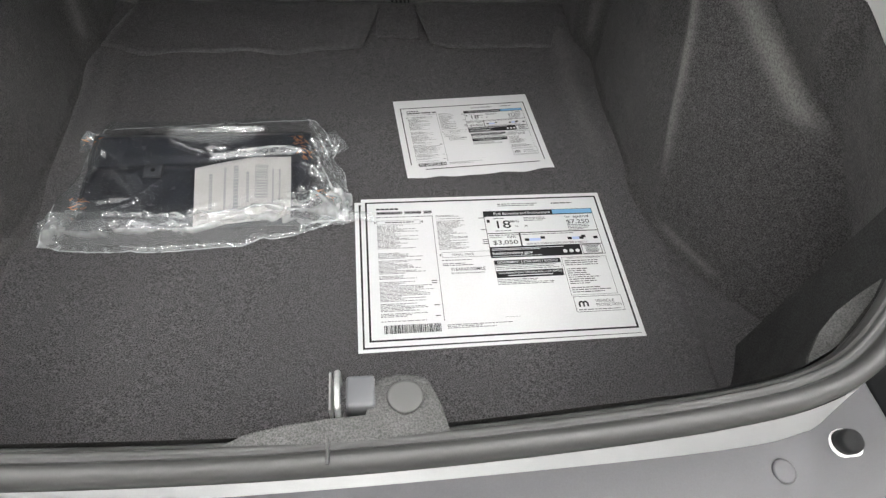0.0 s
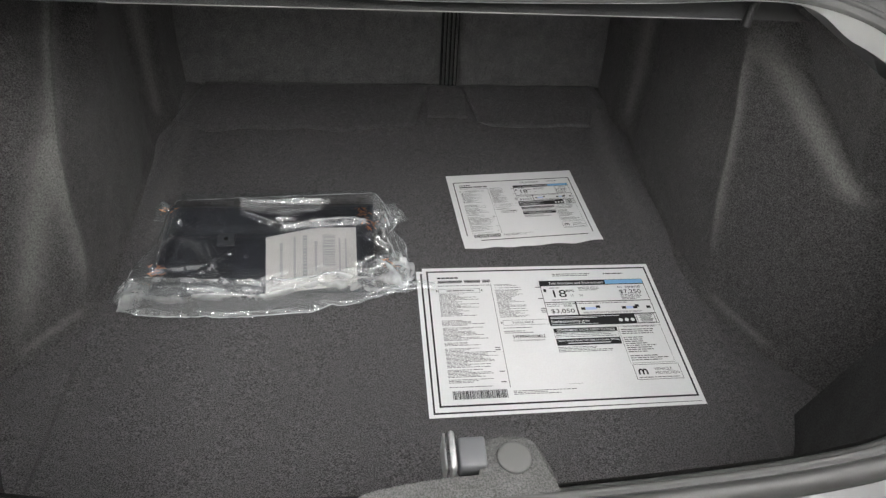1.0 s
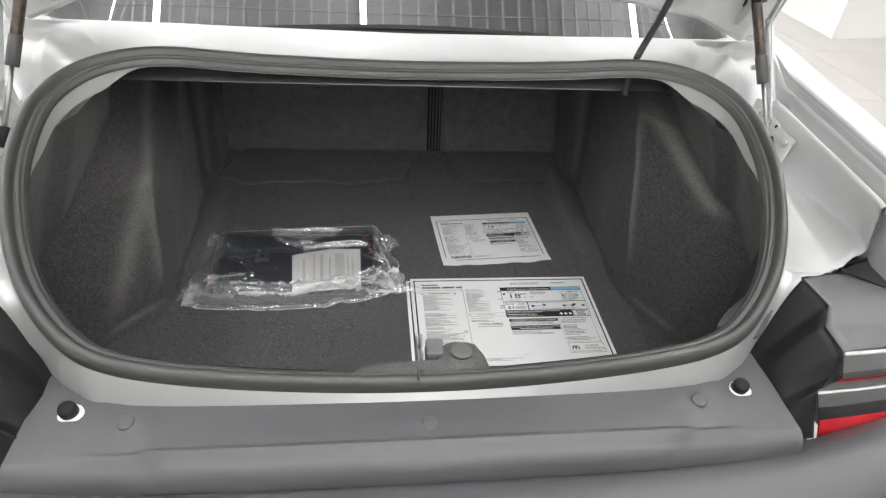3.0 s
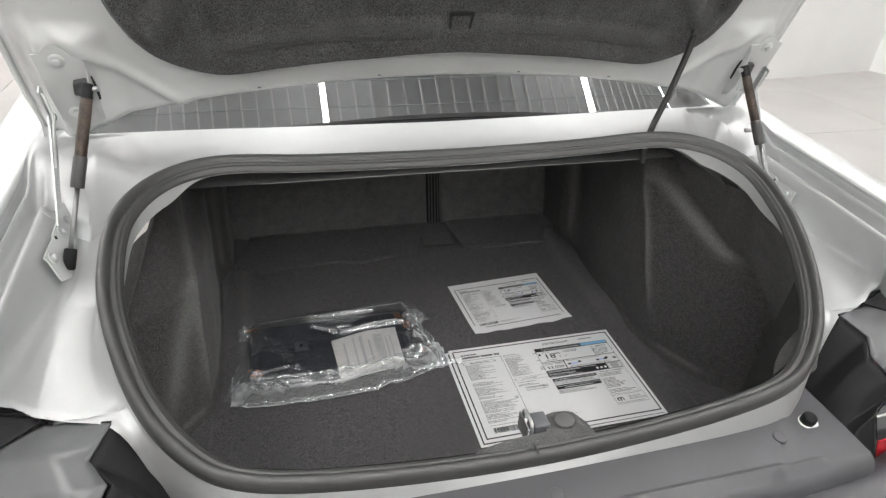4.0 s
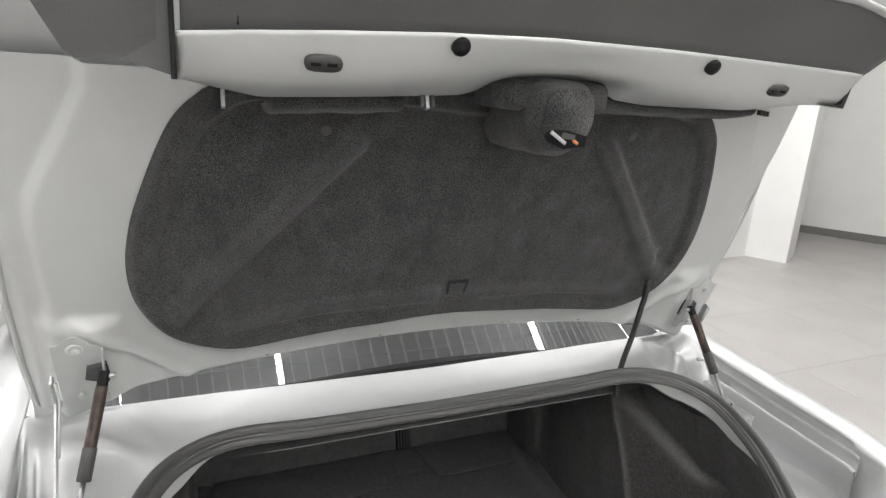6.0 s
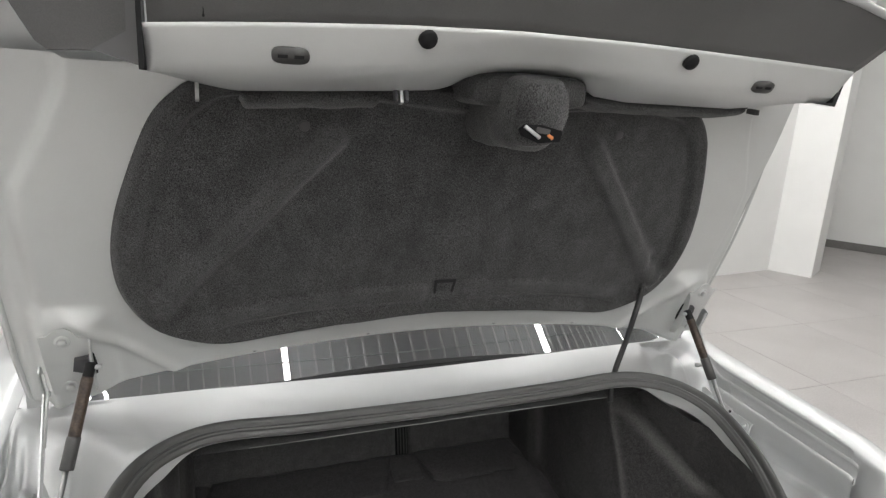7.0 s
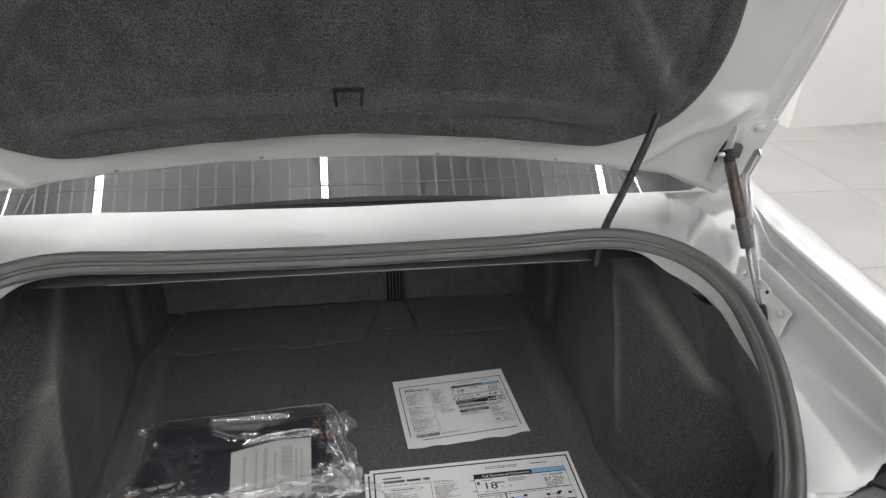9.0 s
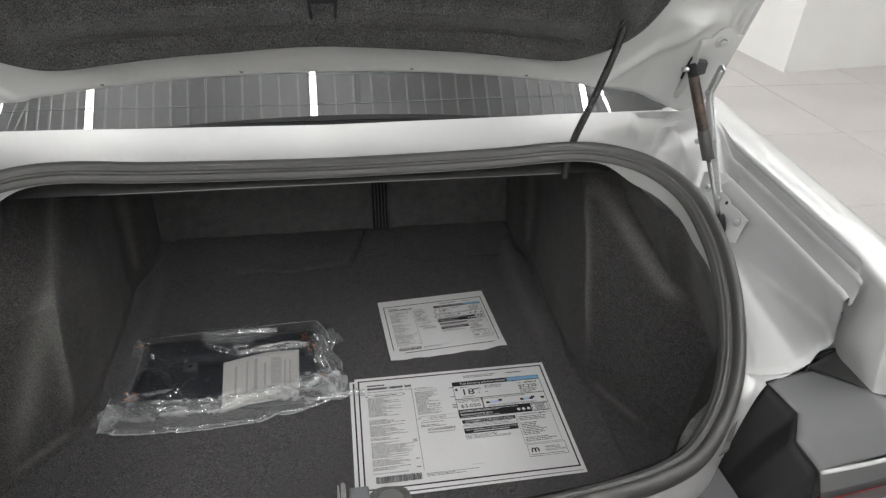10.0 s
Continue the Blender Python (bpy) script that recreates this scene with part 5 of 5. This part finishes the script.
        u += k + rnd.choice((0.0015, 0.0025))
    part("black_print", rects(dark, 0.0006), INK, sheet, smooth=False)
    tagged(part("fine_print", rects(grey, 0.0005), GREY_INK, sheet, smooth=False), kind="stuff")
    part("white_print", rects(white, 0.0008), PAPER, sheet, smooth=False)
    part("blue_bar", rects([box4(0.79, 0.107, 0.963, 0.1425)], 0.0006), BLUE_INK, sheet, smooth=False)
    for u0, u1 in ((0.664, 0.712), (0.845, 0.875)):
        part("blue_scale", rects([box4(u0, 0.335, u1, 0.355)], 0.0006), PALE_BLUE, sheet, smooth=False)
    # arch-shaped mark in its box, and three round marks
    bm = bmesh.new()
    def arch(cx, cy, r, w2):
        pts = [(cx + (r if i == 0 else -r) * 0 + r * math.cos(k), cy + r * 1.3 * math.sin(k)) for i in (0,) for k in np.linspace(math.pi, 0, 12)]
        inn = [(cx + (r - w2) * math.cos(k), cy + (r * 1.3 - w2) * math.sin(k)) for k in np.linspace(math.pi, 0, 12)]
        pts = [(cx - r, cy - r)] + pts + [(cx + r, cy - r)]
        inn = [(cx - r + w2, cy - r)] + inn + [(cx + r - w2, cy - r)]
        for a, b, c, d in zip(pts, pts[1:], inn[1:], inn):
            bm.faces.new([bm.verts.new((*q, 0.0007)) for q in (a, d, c, b)])
    arch(X(0.806), Y(0.828), 5.0 * t, 3.0 * t)
    arch(X(0.806) + 7.0 * t, Y(0.828), 5.0 * t, 3.0 * t)
    part("printed_mark", bm, INK, sheet, smooth=False)
    bm = bmesh.new()
    for u in (0.80, 0.826, 0.852):
        bm.faces.new([bm.verts.new((X(u) + 3.8 * t * math.cos(k), Y(0.443) + 3.8 * t * math.sin(k), 0.0008)) for k in (2 * math.pi * i / 20 for i in range(20))])
    part("round_marks", bm, PAPER, sheet, smooth=False)
    for sgn, u, v in ((1, 0.041, 0.171), (-1, 0.229, 0.171), (1, 0.293, 0.438), (-1, 0.496, 0.438)):
        bm = bmesh.new()
        bm.faces.new([bm.verts.new((X(u) + sgn * a * t, Y(v) + b * t, 0.0007)) for a, b in ((-2.2, 3), (-2.2, -3), (0.8, 0))][::sgn])
        part("arrow_mark", bm, INK, sheet, smooth=False)
    T = lambda s, size, u, v, m=INK, width=None: lettering(s, size * t, X(u), Y(v), m, sheet, width=width * w if width else None, height=0.0009)
    T("18", 25, 0.527, 0.247, width=0.058)
    T("MPG", 8, 0.600, 0.205)
    T("15", 6.5, 0.615, 0.243)
    T("24", 6.5, 0.655, 0.243)
    T("$7,250", 13, 0.838, 0.228, width=0.098)
    T("You", 6, 0.835, 0.180)
    T("spend", 9.5, 0.872, 0.182, width=0.068)
    T("Annual fuel", 5, 0.500, 0.324)
    T("cost", 9.5, 0.573, 0.326)
    T("$3,050", 13, 0.510, 0.375, width=0.102)
    T("Fuel Economy and Environment", 9, 0.535, 0.139, PAPER, 0.245)
    T("fueleconomy.gov", 9.5, 0.500, 0.452, PAPER, 0.165)
    T("GOVERNMENT 5-STAR SAFETY RATINGS", 7.2, 0.512, 0.519, PAPER, 0.246)
    T("Source: National Highway Traffic Safety Administration (NHTSA)", 6, 0.508, 0.594, PAPER, 0.255)
    T("TOTAL PRICE", 6.5, 0.335, 0.447)
    T("5YEAR/60,000MILE", 9.5, 0.325, 0.558, INK, 0.135)
    T("POWERTRAIN WARRANTY", 4.6, 0.325, 0.580, INK, 0.13)
    T("PARTS CONTENT INFORMATION", 4.5, 0.80, 0.504, INK, 0.135)
    T("VEHICLE", 8, 0.862, 0.820, GREY_INK, 0.075)
    T("PROTECTION", 8, 0.862, 0.847, GREY_INK, 0.098)


def paper_sheet(name, w, h, at, turn, label, curl=0.0, group="", ragged=0.0):
    ob = part(name, surface(lambda u, v: (w * u, h * v + ragged * noise.noise((u * 7, 0, 4)) * (1 - v) ** 6, curl * (0.0040 * math.exp(-((u / 0.12) ** 2 + (v / 0.12) ** 2)) + 0.003 * math.exp(-(((1 - u) / 0.1) ** 2 + (v / 0.1) ** 2)))), 30, 24), PAPER)
    ob.matrix_basis = Matrix.Translation(at) @ pose(0, 0, 0, 0, 0, turn)
    return tagged(ob, label, "paper", group)


SHEET_TURN = 0.0
under = paper_sheet("price_sheet", 0.436, 0.293, (0.006, 0.307, FLOOR + 0.0030), SHEET_TURN + 0.3, "white printed price sheet under another one", group="price sheets")
part("black_print", rects(outline_bars(0.007, 0.0055, 0.4295, 0.287, 0.0032), 0.0004), INK, under, smooth=False)
large = paper_sheet("price_sheet", 0.425, 0.291, (0.0155, 0.3150, FLOOR + 0.0044), SHEET_TURN, "large white price and fuel economy sheet on the carpet", group="price sheets")
print_on(large, 0.007, 0.008, 0.411, 0.275)


small = paper_sheet("small_price_sheet", 0.276, 0.219, (0.100, 0.652, FLOOR + 0.0032), 4.0, "smaller white copy of the price sheet on the carpet", curl=1.0, ragged=0.004)
print_on(small, 0.011, 0.021, 0.254, 0.174)

# ---- the plastic bag with a bracket in it ----
bag = thing("plastic_bag", (-0.260, 0.640, FLOOR), "clear plastic bag holding a black bracket and a label", "plastic bag")
BX, BY, BZ = -0.25, 0.65, FLOOR


def bag_local(x, y, z):
    return Vector((x - BX, y - BY, z - BZ))


def bracket_height(x, y):
    return 0.022 + 0.018 * step(0.56, 0.76, y)


# the bracket: a dished plate with a turned-up rim
def bracket(u, v):
    x = -0.435 + 0.375 * u
    y = 0.560 + 0.205 * v
    rim = (1 - step(0, 0.06, u) * step(1, 0.94, u) * step(0, 0.1, v) * step(1, 0.9, v))
    groove = 0.006 * math.exp(-((v - 0.62) / 0.05) ** 2)
    return bag_local(x, y, FLOOR + bracket_height(x, y) - 0.012 * rim - groove)


br = part("bracket", thick(surface(bracket, 60, 40), 0.004), mat("navy_plastic", (0.026, 0.028, 0.036), 0.35, grain=0.1, blotch=0.1), bag, "black plastic mounting bracket")
part("boss", box((0.030, 0.026, 0.006), bag_local(-0.319, 0.668, FLOOR + bracket_height(0, 0.668) + 0.002), 0.002, turn=pose(0, 0, 0, 6, 0, 0)), mat("boss_plastic", (0.06, 0.063, 0.07), 0.4), br, "raised square boss")
part("boss_hole", disc(bag_local(-0.319, 0.668, FLOOR + bracket_height(0, 0.668) + 0.0045), (0, -0.1, 1), 0.004, 0.0012), BLACK_PLASTIC, br)
part("small_hole", disc(bag_local(-0.282, 0.632, FLOOR + bracket_height(0, 0.632) + 0.001), (0, -0.1, 1), 0.0035, 0.0015), GREY_PLASTIC, br)

# the label inside the bag
def label_at(u, v):
    x = (-0.240 + 0.151 * u) * (1 - v) + (-0.250 + 0.158 * u) * v
    y = (0.546 + 0.016 * u) * (1 - v) + table(u, [(0, 0.667), (0.47, 0.685), (0.6, 0.689), (1, 0.691)]) * v
    return bag_local(x, y, FLOOR + bracket_height(x, y) + 0.0050 + 0.004 * math.sin(3 * u + 1) * math.sin(2.5 * v))


lab = part("label", surface(label_at, 24, 24), mat("label_paper", (0.68, 0.66, 0.635), 0.7, blotch=0.06, blotch_scale=25), bag, "white paper label inside the bag")
rnd = random.Random(3)
for k, (u, v0, v1, wu) in enumerate(((0.15, 0.25, 0.8, 0.035), (0.30, 0.2, 0.9, 0.025), (0.40, 0.22, 0.88, 0.05), (0.53, 0.3, 0.75, 0.03), (0.80, 0.2, 0.8, 0.02), (0.87, 0.3, 0.8, 0.02))):
    bm = bmesh.new()
    v = v0
    while v < v1:
        d = rnd.uniform(0.02, 0.045)
        bm.faces.new([bm.verts.new(label_at(a, b) + Vector((0, 0, 0.0008))) for a, b in ((u, v), (u + wu, v), (u + wu, v + d), (u, v + d))])
        v += d + 0.014
    part("printed_line", bm, HAZED_INK, lab, smooth=False)
bm = bmesh.new()
v = 0.35
while v < 0.86:
    d = rnd.choice((0.008, 0.014))
    bm.faces.new([bm.verts.new(label_at(a, b) + Vector((0, 0, 0.0008))) for a, b in ((0.62, v), (0.76, v), (0.76, v + d), (0.62, v + d))])
    v += d + rnd.choice((0.008, 0.014))
part("strip_code", bm, HAZED_INK, lab, smooth=False)


# the film: a sleeve stretched over the bracket, slack along its front and its ends
FRONT_EDGE = [(-.476, .534), (-.44, .524), (-.394, .519), (-.293, .514), (-.162, .521), (-.08, .540), (-.016, .561), (.01, .586)]
FOLDS = [((-.434, .579), (-.31, .565), .007), ((-.31, .565), (-.226, .556), .007), ((-.226, .556), (-.091, .559), .007), ((-.091, .559), (-.02, .572), .006),
         ((-.465, .546), (-.375, .533), .006), ((-.375, .533), (-.245, .535), .006), ((-.245, .535), (-.122, .549), .006), ((-.122, .549), (-.016, .562), .006),
         ((-.385, .672), (-.335, .604), .003), ((-.335, .604), (-.300, .640), .003), ((-.395, .660), (-.350, .650), .002), ((-.350, .650), (-.322, .585), .003), ((-.43, .60), (-.40, .70), .008), ((-.44, .78), (-.425, .63), .007),
         ((-.40, .70), (-.36, .668), .004), ((-.345, .604), (-.43, .596), .004), ((-.06, .70), (-.015, .60), .010), ((-.07, .66), (-.03, .63), .009), ((-.04, .73), (.0, .58), .008), ((-.09, .60), (.0, .567), .008),
         ((-.062, .775), (-.030, .700), .008), ((-.30, .745), (-.14, .735), .006), ((-.29, .716), (-.225, .688), .006), ((-.225, .688), (-.075, .692), .006)]
rf = random.Random(11)
for _ in range(34):
    a, ang, ln = (rf.uniform(-.075, .0), rf.uniform(.57, .74)), rf.uniform(-1.2, 1.2), rf.uniform(.015, .04)
    FOLDS.append((a, (a[0] + ln * math.cos(ang), a[1] + ln * math.sin(ang)), rf.uniform(.002, .005)))
for _ in range(46):
    a, ang, ln = (rf.uniform(-.47, -.02), rf.uniform(.522, .585)), rf.uniform(-0.5, 0.5), rf.uniform(.012, .05)
    FOLDS.append((a, (a[0] + ln * math.cos(ang), a[1] + ln * math.sin(ang)), rf.uniform(.002, .005)))


def film(u, v):
    y0 = table(-.476 + .486 * u, FRONT_EDGE)
    y = y0 + (0.800 - 0.010 * u - y0) * v
    x0 = -0.478 + 0.036 * step(0.15, 0.9, v) + 0.004 * math.sin(14 * v)
    x1 = 0.008 - 0.040 * step(0.2, 0.85, v) + 0.014 * math.exp(-((v - 0.72) / 0.08) ** 2) + 0.004 * math.sin(17 * v)
    x = x0 + (x1 - x0) * u
    # tent over the bracket
    inside = min((x - x0) / 0.050, (x1 - x) / 0.055, (y - y0 - 0.010) / 0.030, (0.802 - y) / 0.034)
    k = min(max(inside, 0.0), 1.0)
    z = 0.004 + (bracket_height(x, y) + 0.008 + 0.006 * step(0.5, 0.65, x + 0.75)) * (k * (2 - k))
    # slack roll in front
    z += (0.016 + 0.004 * math.sin(31 * x)) * math.exp(-((y - y0 - 0.026) / 0.016) ** 2)
    # billow behind, raised in two long wrinkles
    back = min(max((y - 0.692 + 0.008 * noise.noise((x * 18, 3, 1))) / 0.062, 0), 1) * (1 - step(0.738, 0.752, y))
    z += 0.014 * back * step(-0.39, -0.34, x) * (1 - step(-0.12, -0.08, x))
    z += 0.007 * math.exp(-((y - 0.694 + 0.10 * (x + 0.15)) / 0.006) ** 2) * step(-0.26, -0.22, x) * (1 - step(-0.10, -0.07, x))
    z += 0.0018 * noise.noise((x * 26, y * 30, 7)) + 0.0026 * abs(noise.noise((x * 70, y * 80, 2))) * (1 - 0.5 * k) - 0.0022 * abs(noise.noise((x * 40 + y * 30, y * 44 - x * 18, 9)))
    for a, q, amp in FOLDS:
        d = near_line(x, y, a, q)
        if d < 0.007:
            z += amp * (1 - d / 0.007)
    return bag_local(x, y, FLOOR + max(z, 0.003))


# bright reflections on the back of the film, painted as milky patches
GLARE_PATCHES = [((-.294, .733), (-.243, .725), .012), ((-.243, .725), (-.160, .726), .014), ((-.225, .700), (-.200, .712), .010), ((-.222, .679), (-.160, .690), .006), ((-.165, .690), (-.078, .690), .010)]


def haze_at(x, y, u, v):
    """How milky the film is: gathered at its ends and rolled along its front; bright reflections behind and on creases
    are painted in as haze.
    """
    rim = max(0, 1 - min(u, 1 - u) / 0.12)
    roll = math.exp(-((v - 0.12) / 0.09) ** 2) * (0.5 + 0.5 * abs(noise.noise((x * 30, y * 60, 1))))
    fold = 0.0
    for a, q, r in GLARE_PATCHES:
        d = near_line(x, y, a, q) + 0.006 * noise.noise((x * 70, y * 70, 4))
        fold = max(fold, 1 - step(r - 0.004, r, d))
    crease = 0.0
    for k, (a, q, amp) in enumerate(FOLDS[:24]):
        crease = max(crease, (0.35 if 8 <= k < 16 else 1.0) * (1 - near_line(x, y, a, q) / 0.004))
    slack = 1 - step(0.10, 0.30, v)
    return min(1.0, 0.05 + 0.30 * roll + 0.24 * slack + 0.50 * rim + 0.36 * fold + 0.5 * crease + 0.12 * step(0.93, 1.0, v))


bm = surface(film, 280, 170)
fob = part("film", bm, FILM, bag, "crumpled clear polythene film")
haze = fob.data.attributes.new("haze", "FLOAT", "POINT")
for i, v in enumerate(fob.data.vertices):
    haze.data[i].value = haze_at(v.co.x + BX, v.co.y + BY, (i // 170) / 279, (i % 170) / 169)
# the welded rim of the bag
rim_line = [film(k / 70, 0.004) for k in range(70)] + [film(0.998, k / 40) for k in range(40)] + [film(1 - k / 70, 0.996) for k in range(70)] + [film(0.002, 1 - k / 40) for k in range(41)]
hem = part("bag_hem", tube([p + Vector((0, 0, 0.0006)) for p in rim_line], 0.0009, 5), FILM, bag, "pale welded rim of the bag")
hem.data.attributes.new("haze", "FLOAT", "POINT").data.foreach_set("value", [0.8] * len(hem.data.vertices))
bm = surface(lambda u, v: bag_local(-0.040 + 0.086 * u, 0.566 + 0.006 * u + (0.036 - 0.014 * u) * (v - 0.5) + 0.003 * math.sin(11 * u), FLOOR + 0.012 + 0.005 * math.sin(v * 9 + 3 * u) * (1 - 0.4 * u)), 24, 16)
tw = part("twisted_end", bm, FILM, bag, "twisted loose end of the bag")
tw.data.attributes.new("haze", "FLOAT", "POINT").data.foreach_set("value", [0.55] * len(tw.data.vertices))
def film_flap(x, y, z, a, q, turn, seed):
    """A crumpled loose corner of the bag."""
    c, s2 = math.cos(turn), math.sin(turn)
    def at(u, v):
        p, k = (u - 0.5) * a, (v - 0.5) * q
        e = math.sin(math.pi * u) ** 0.5 * math.sin(math.pi * v) ** 0.5
        h = 0.016 * e * (0.6 + abs(noise.noise((u * 3.1, v * 3.7, seed)))) + 0.008 * e * (1 - 2 * abs(noise.noise((u * 6, v * 7, seed + 2))))
        w = 1 + 0.25 * noise.noise((u * 4, v * 4, seed + 5))
        return bag_local(x + (p * c - k * s2) * w, y + (p * s2 + k * c) * w, FLOOR + z + h)
    ob = part("film_flap", surface(at, 26, 26), FILM, bag, "crumpled loose corner of the bag")
    ob.data.attributes.new("haze", "FLOAT", "POINT").data.foreach_set("value", [0.42] * len(ob.data.vertices))


film_flap(-0.030, 0.752, 0.010, 0.058, 0.058, 0.5, 3.0)
film_flap(-0.462, 0.572, 0.006, 0.050, 0.060, -0.3, 7.0)
film_flap(-0.446, 0.765, 0.006, 0.046, 0.050, 0.2, 11.0)
film_flap(-0.022, 0.612, 0.008, 0.060, 0.085, 0.2, 15.0)
# orange glints drawn as flakes, tilted so lamps shine back at the camera
for x, y, n in ((-0.078, 0.722, 6), (-0.066, 0.694, 5), (-0.428, 0.733, 3), (-0.424, 0.600, 5), (-0.030, 0.605, 3)):
    bm = bmesh.new()
    rr = random.Random(int(x * 1e4))
    for k in range(4 * n):
        px, py = x + rr.uniform(-.014, .014), y + rr.uniform(-.012, .012)
        z = FLOOR + bracket_height(px, py) + 0.002 + rr.uniform(0, .004)
        ang, ln, wd = rr.uniform(-0.9, 0.9), rr.uniform(.003, .008), rr.uniform(.0005, .0016)
        c, s2 = math.cos(ang), math.sin(ang)
        pts = [(-ln, 0, 0), (-ln * .2, -wd, .001), (ln, wd * .3, 0), (ln * .1, wd, -.001)]
        bm.faces.new([bm.verts.new(bag_local(px + a * c - q * s2, py + a * s2 + q * c, z + h + 0.55 * (a * s2 + q * c) + 0.004)) for a, q, h in pts])
    tagged(part("orange_glints", bm, COPPER, br, "copper-coloured flakes that draw orange glints under the film", smooth=False), kind="stuff")

# ---- floor tiles ----
tile_me = bpy.data.meshes.new("floor_tile")
bm = box((0.898, 0.898, 0.012), (0, 0, -0.006), 0.002, segments=1)
bm.to_mesh(tile_me)
bm.free()
tile_me.materials.append(TILE)
for i in range(19):
    for j in range(13):
        t = new("tile", tile_me)
        t.parent = floor
        t.location = (-5.35 + 0.9 * i, -4.75 + 0.9 * j, 0)
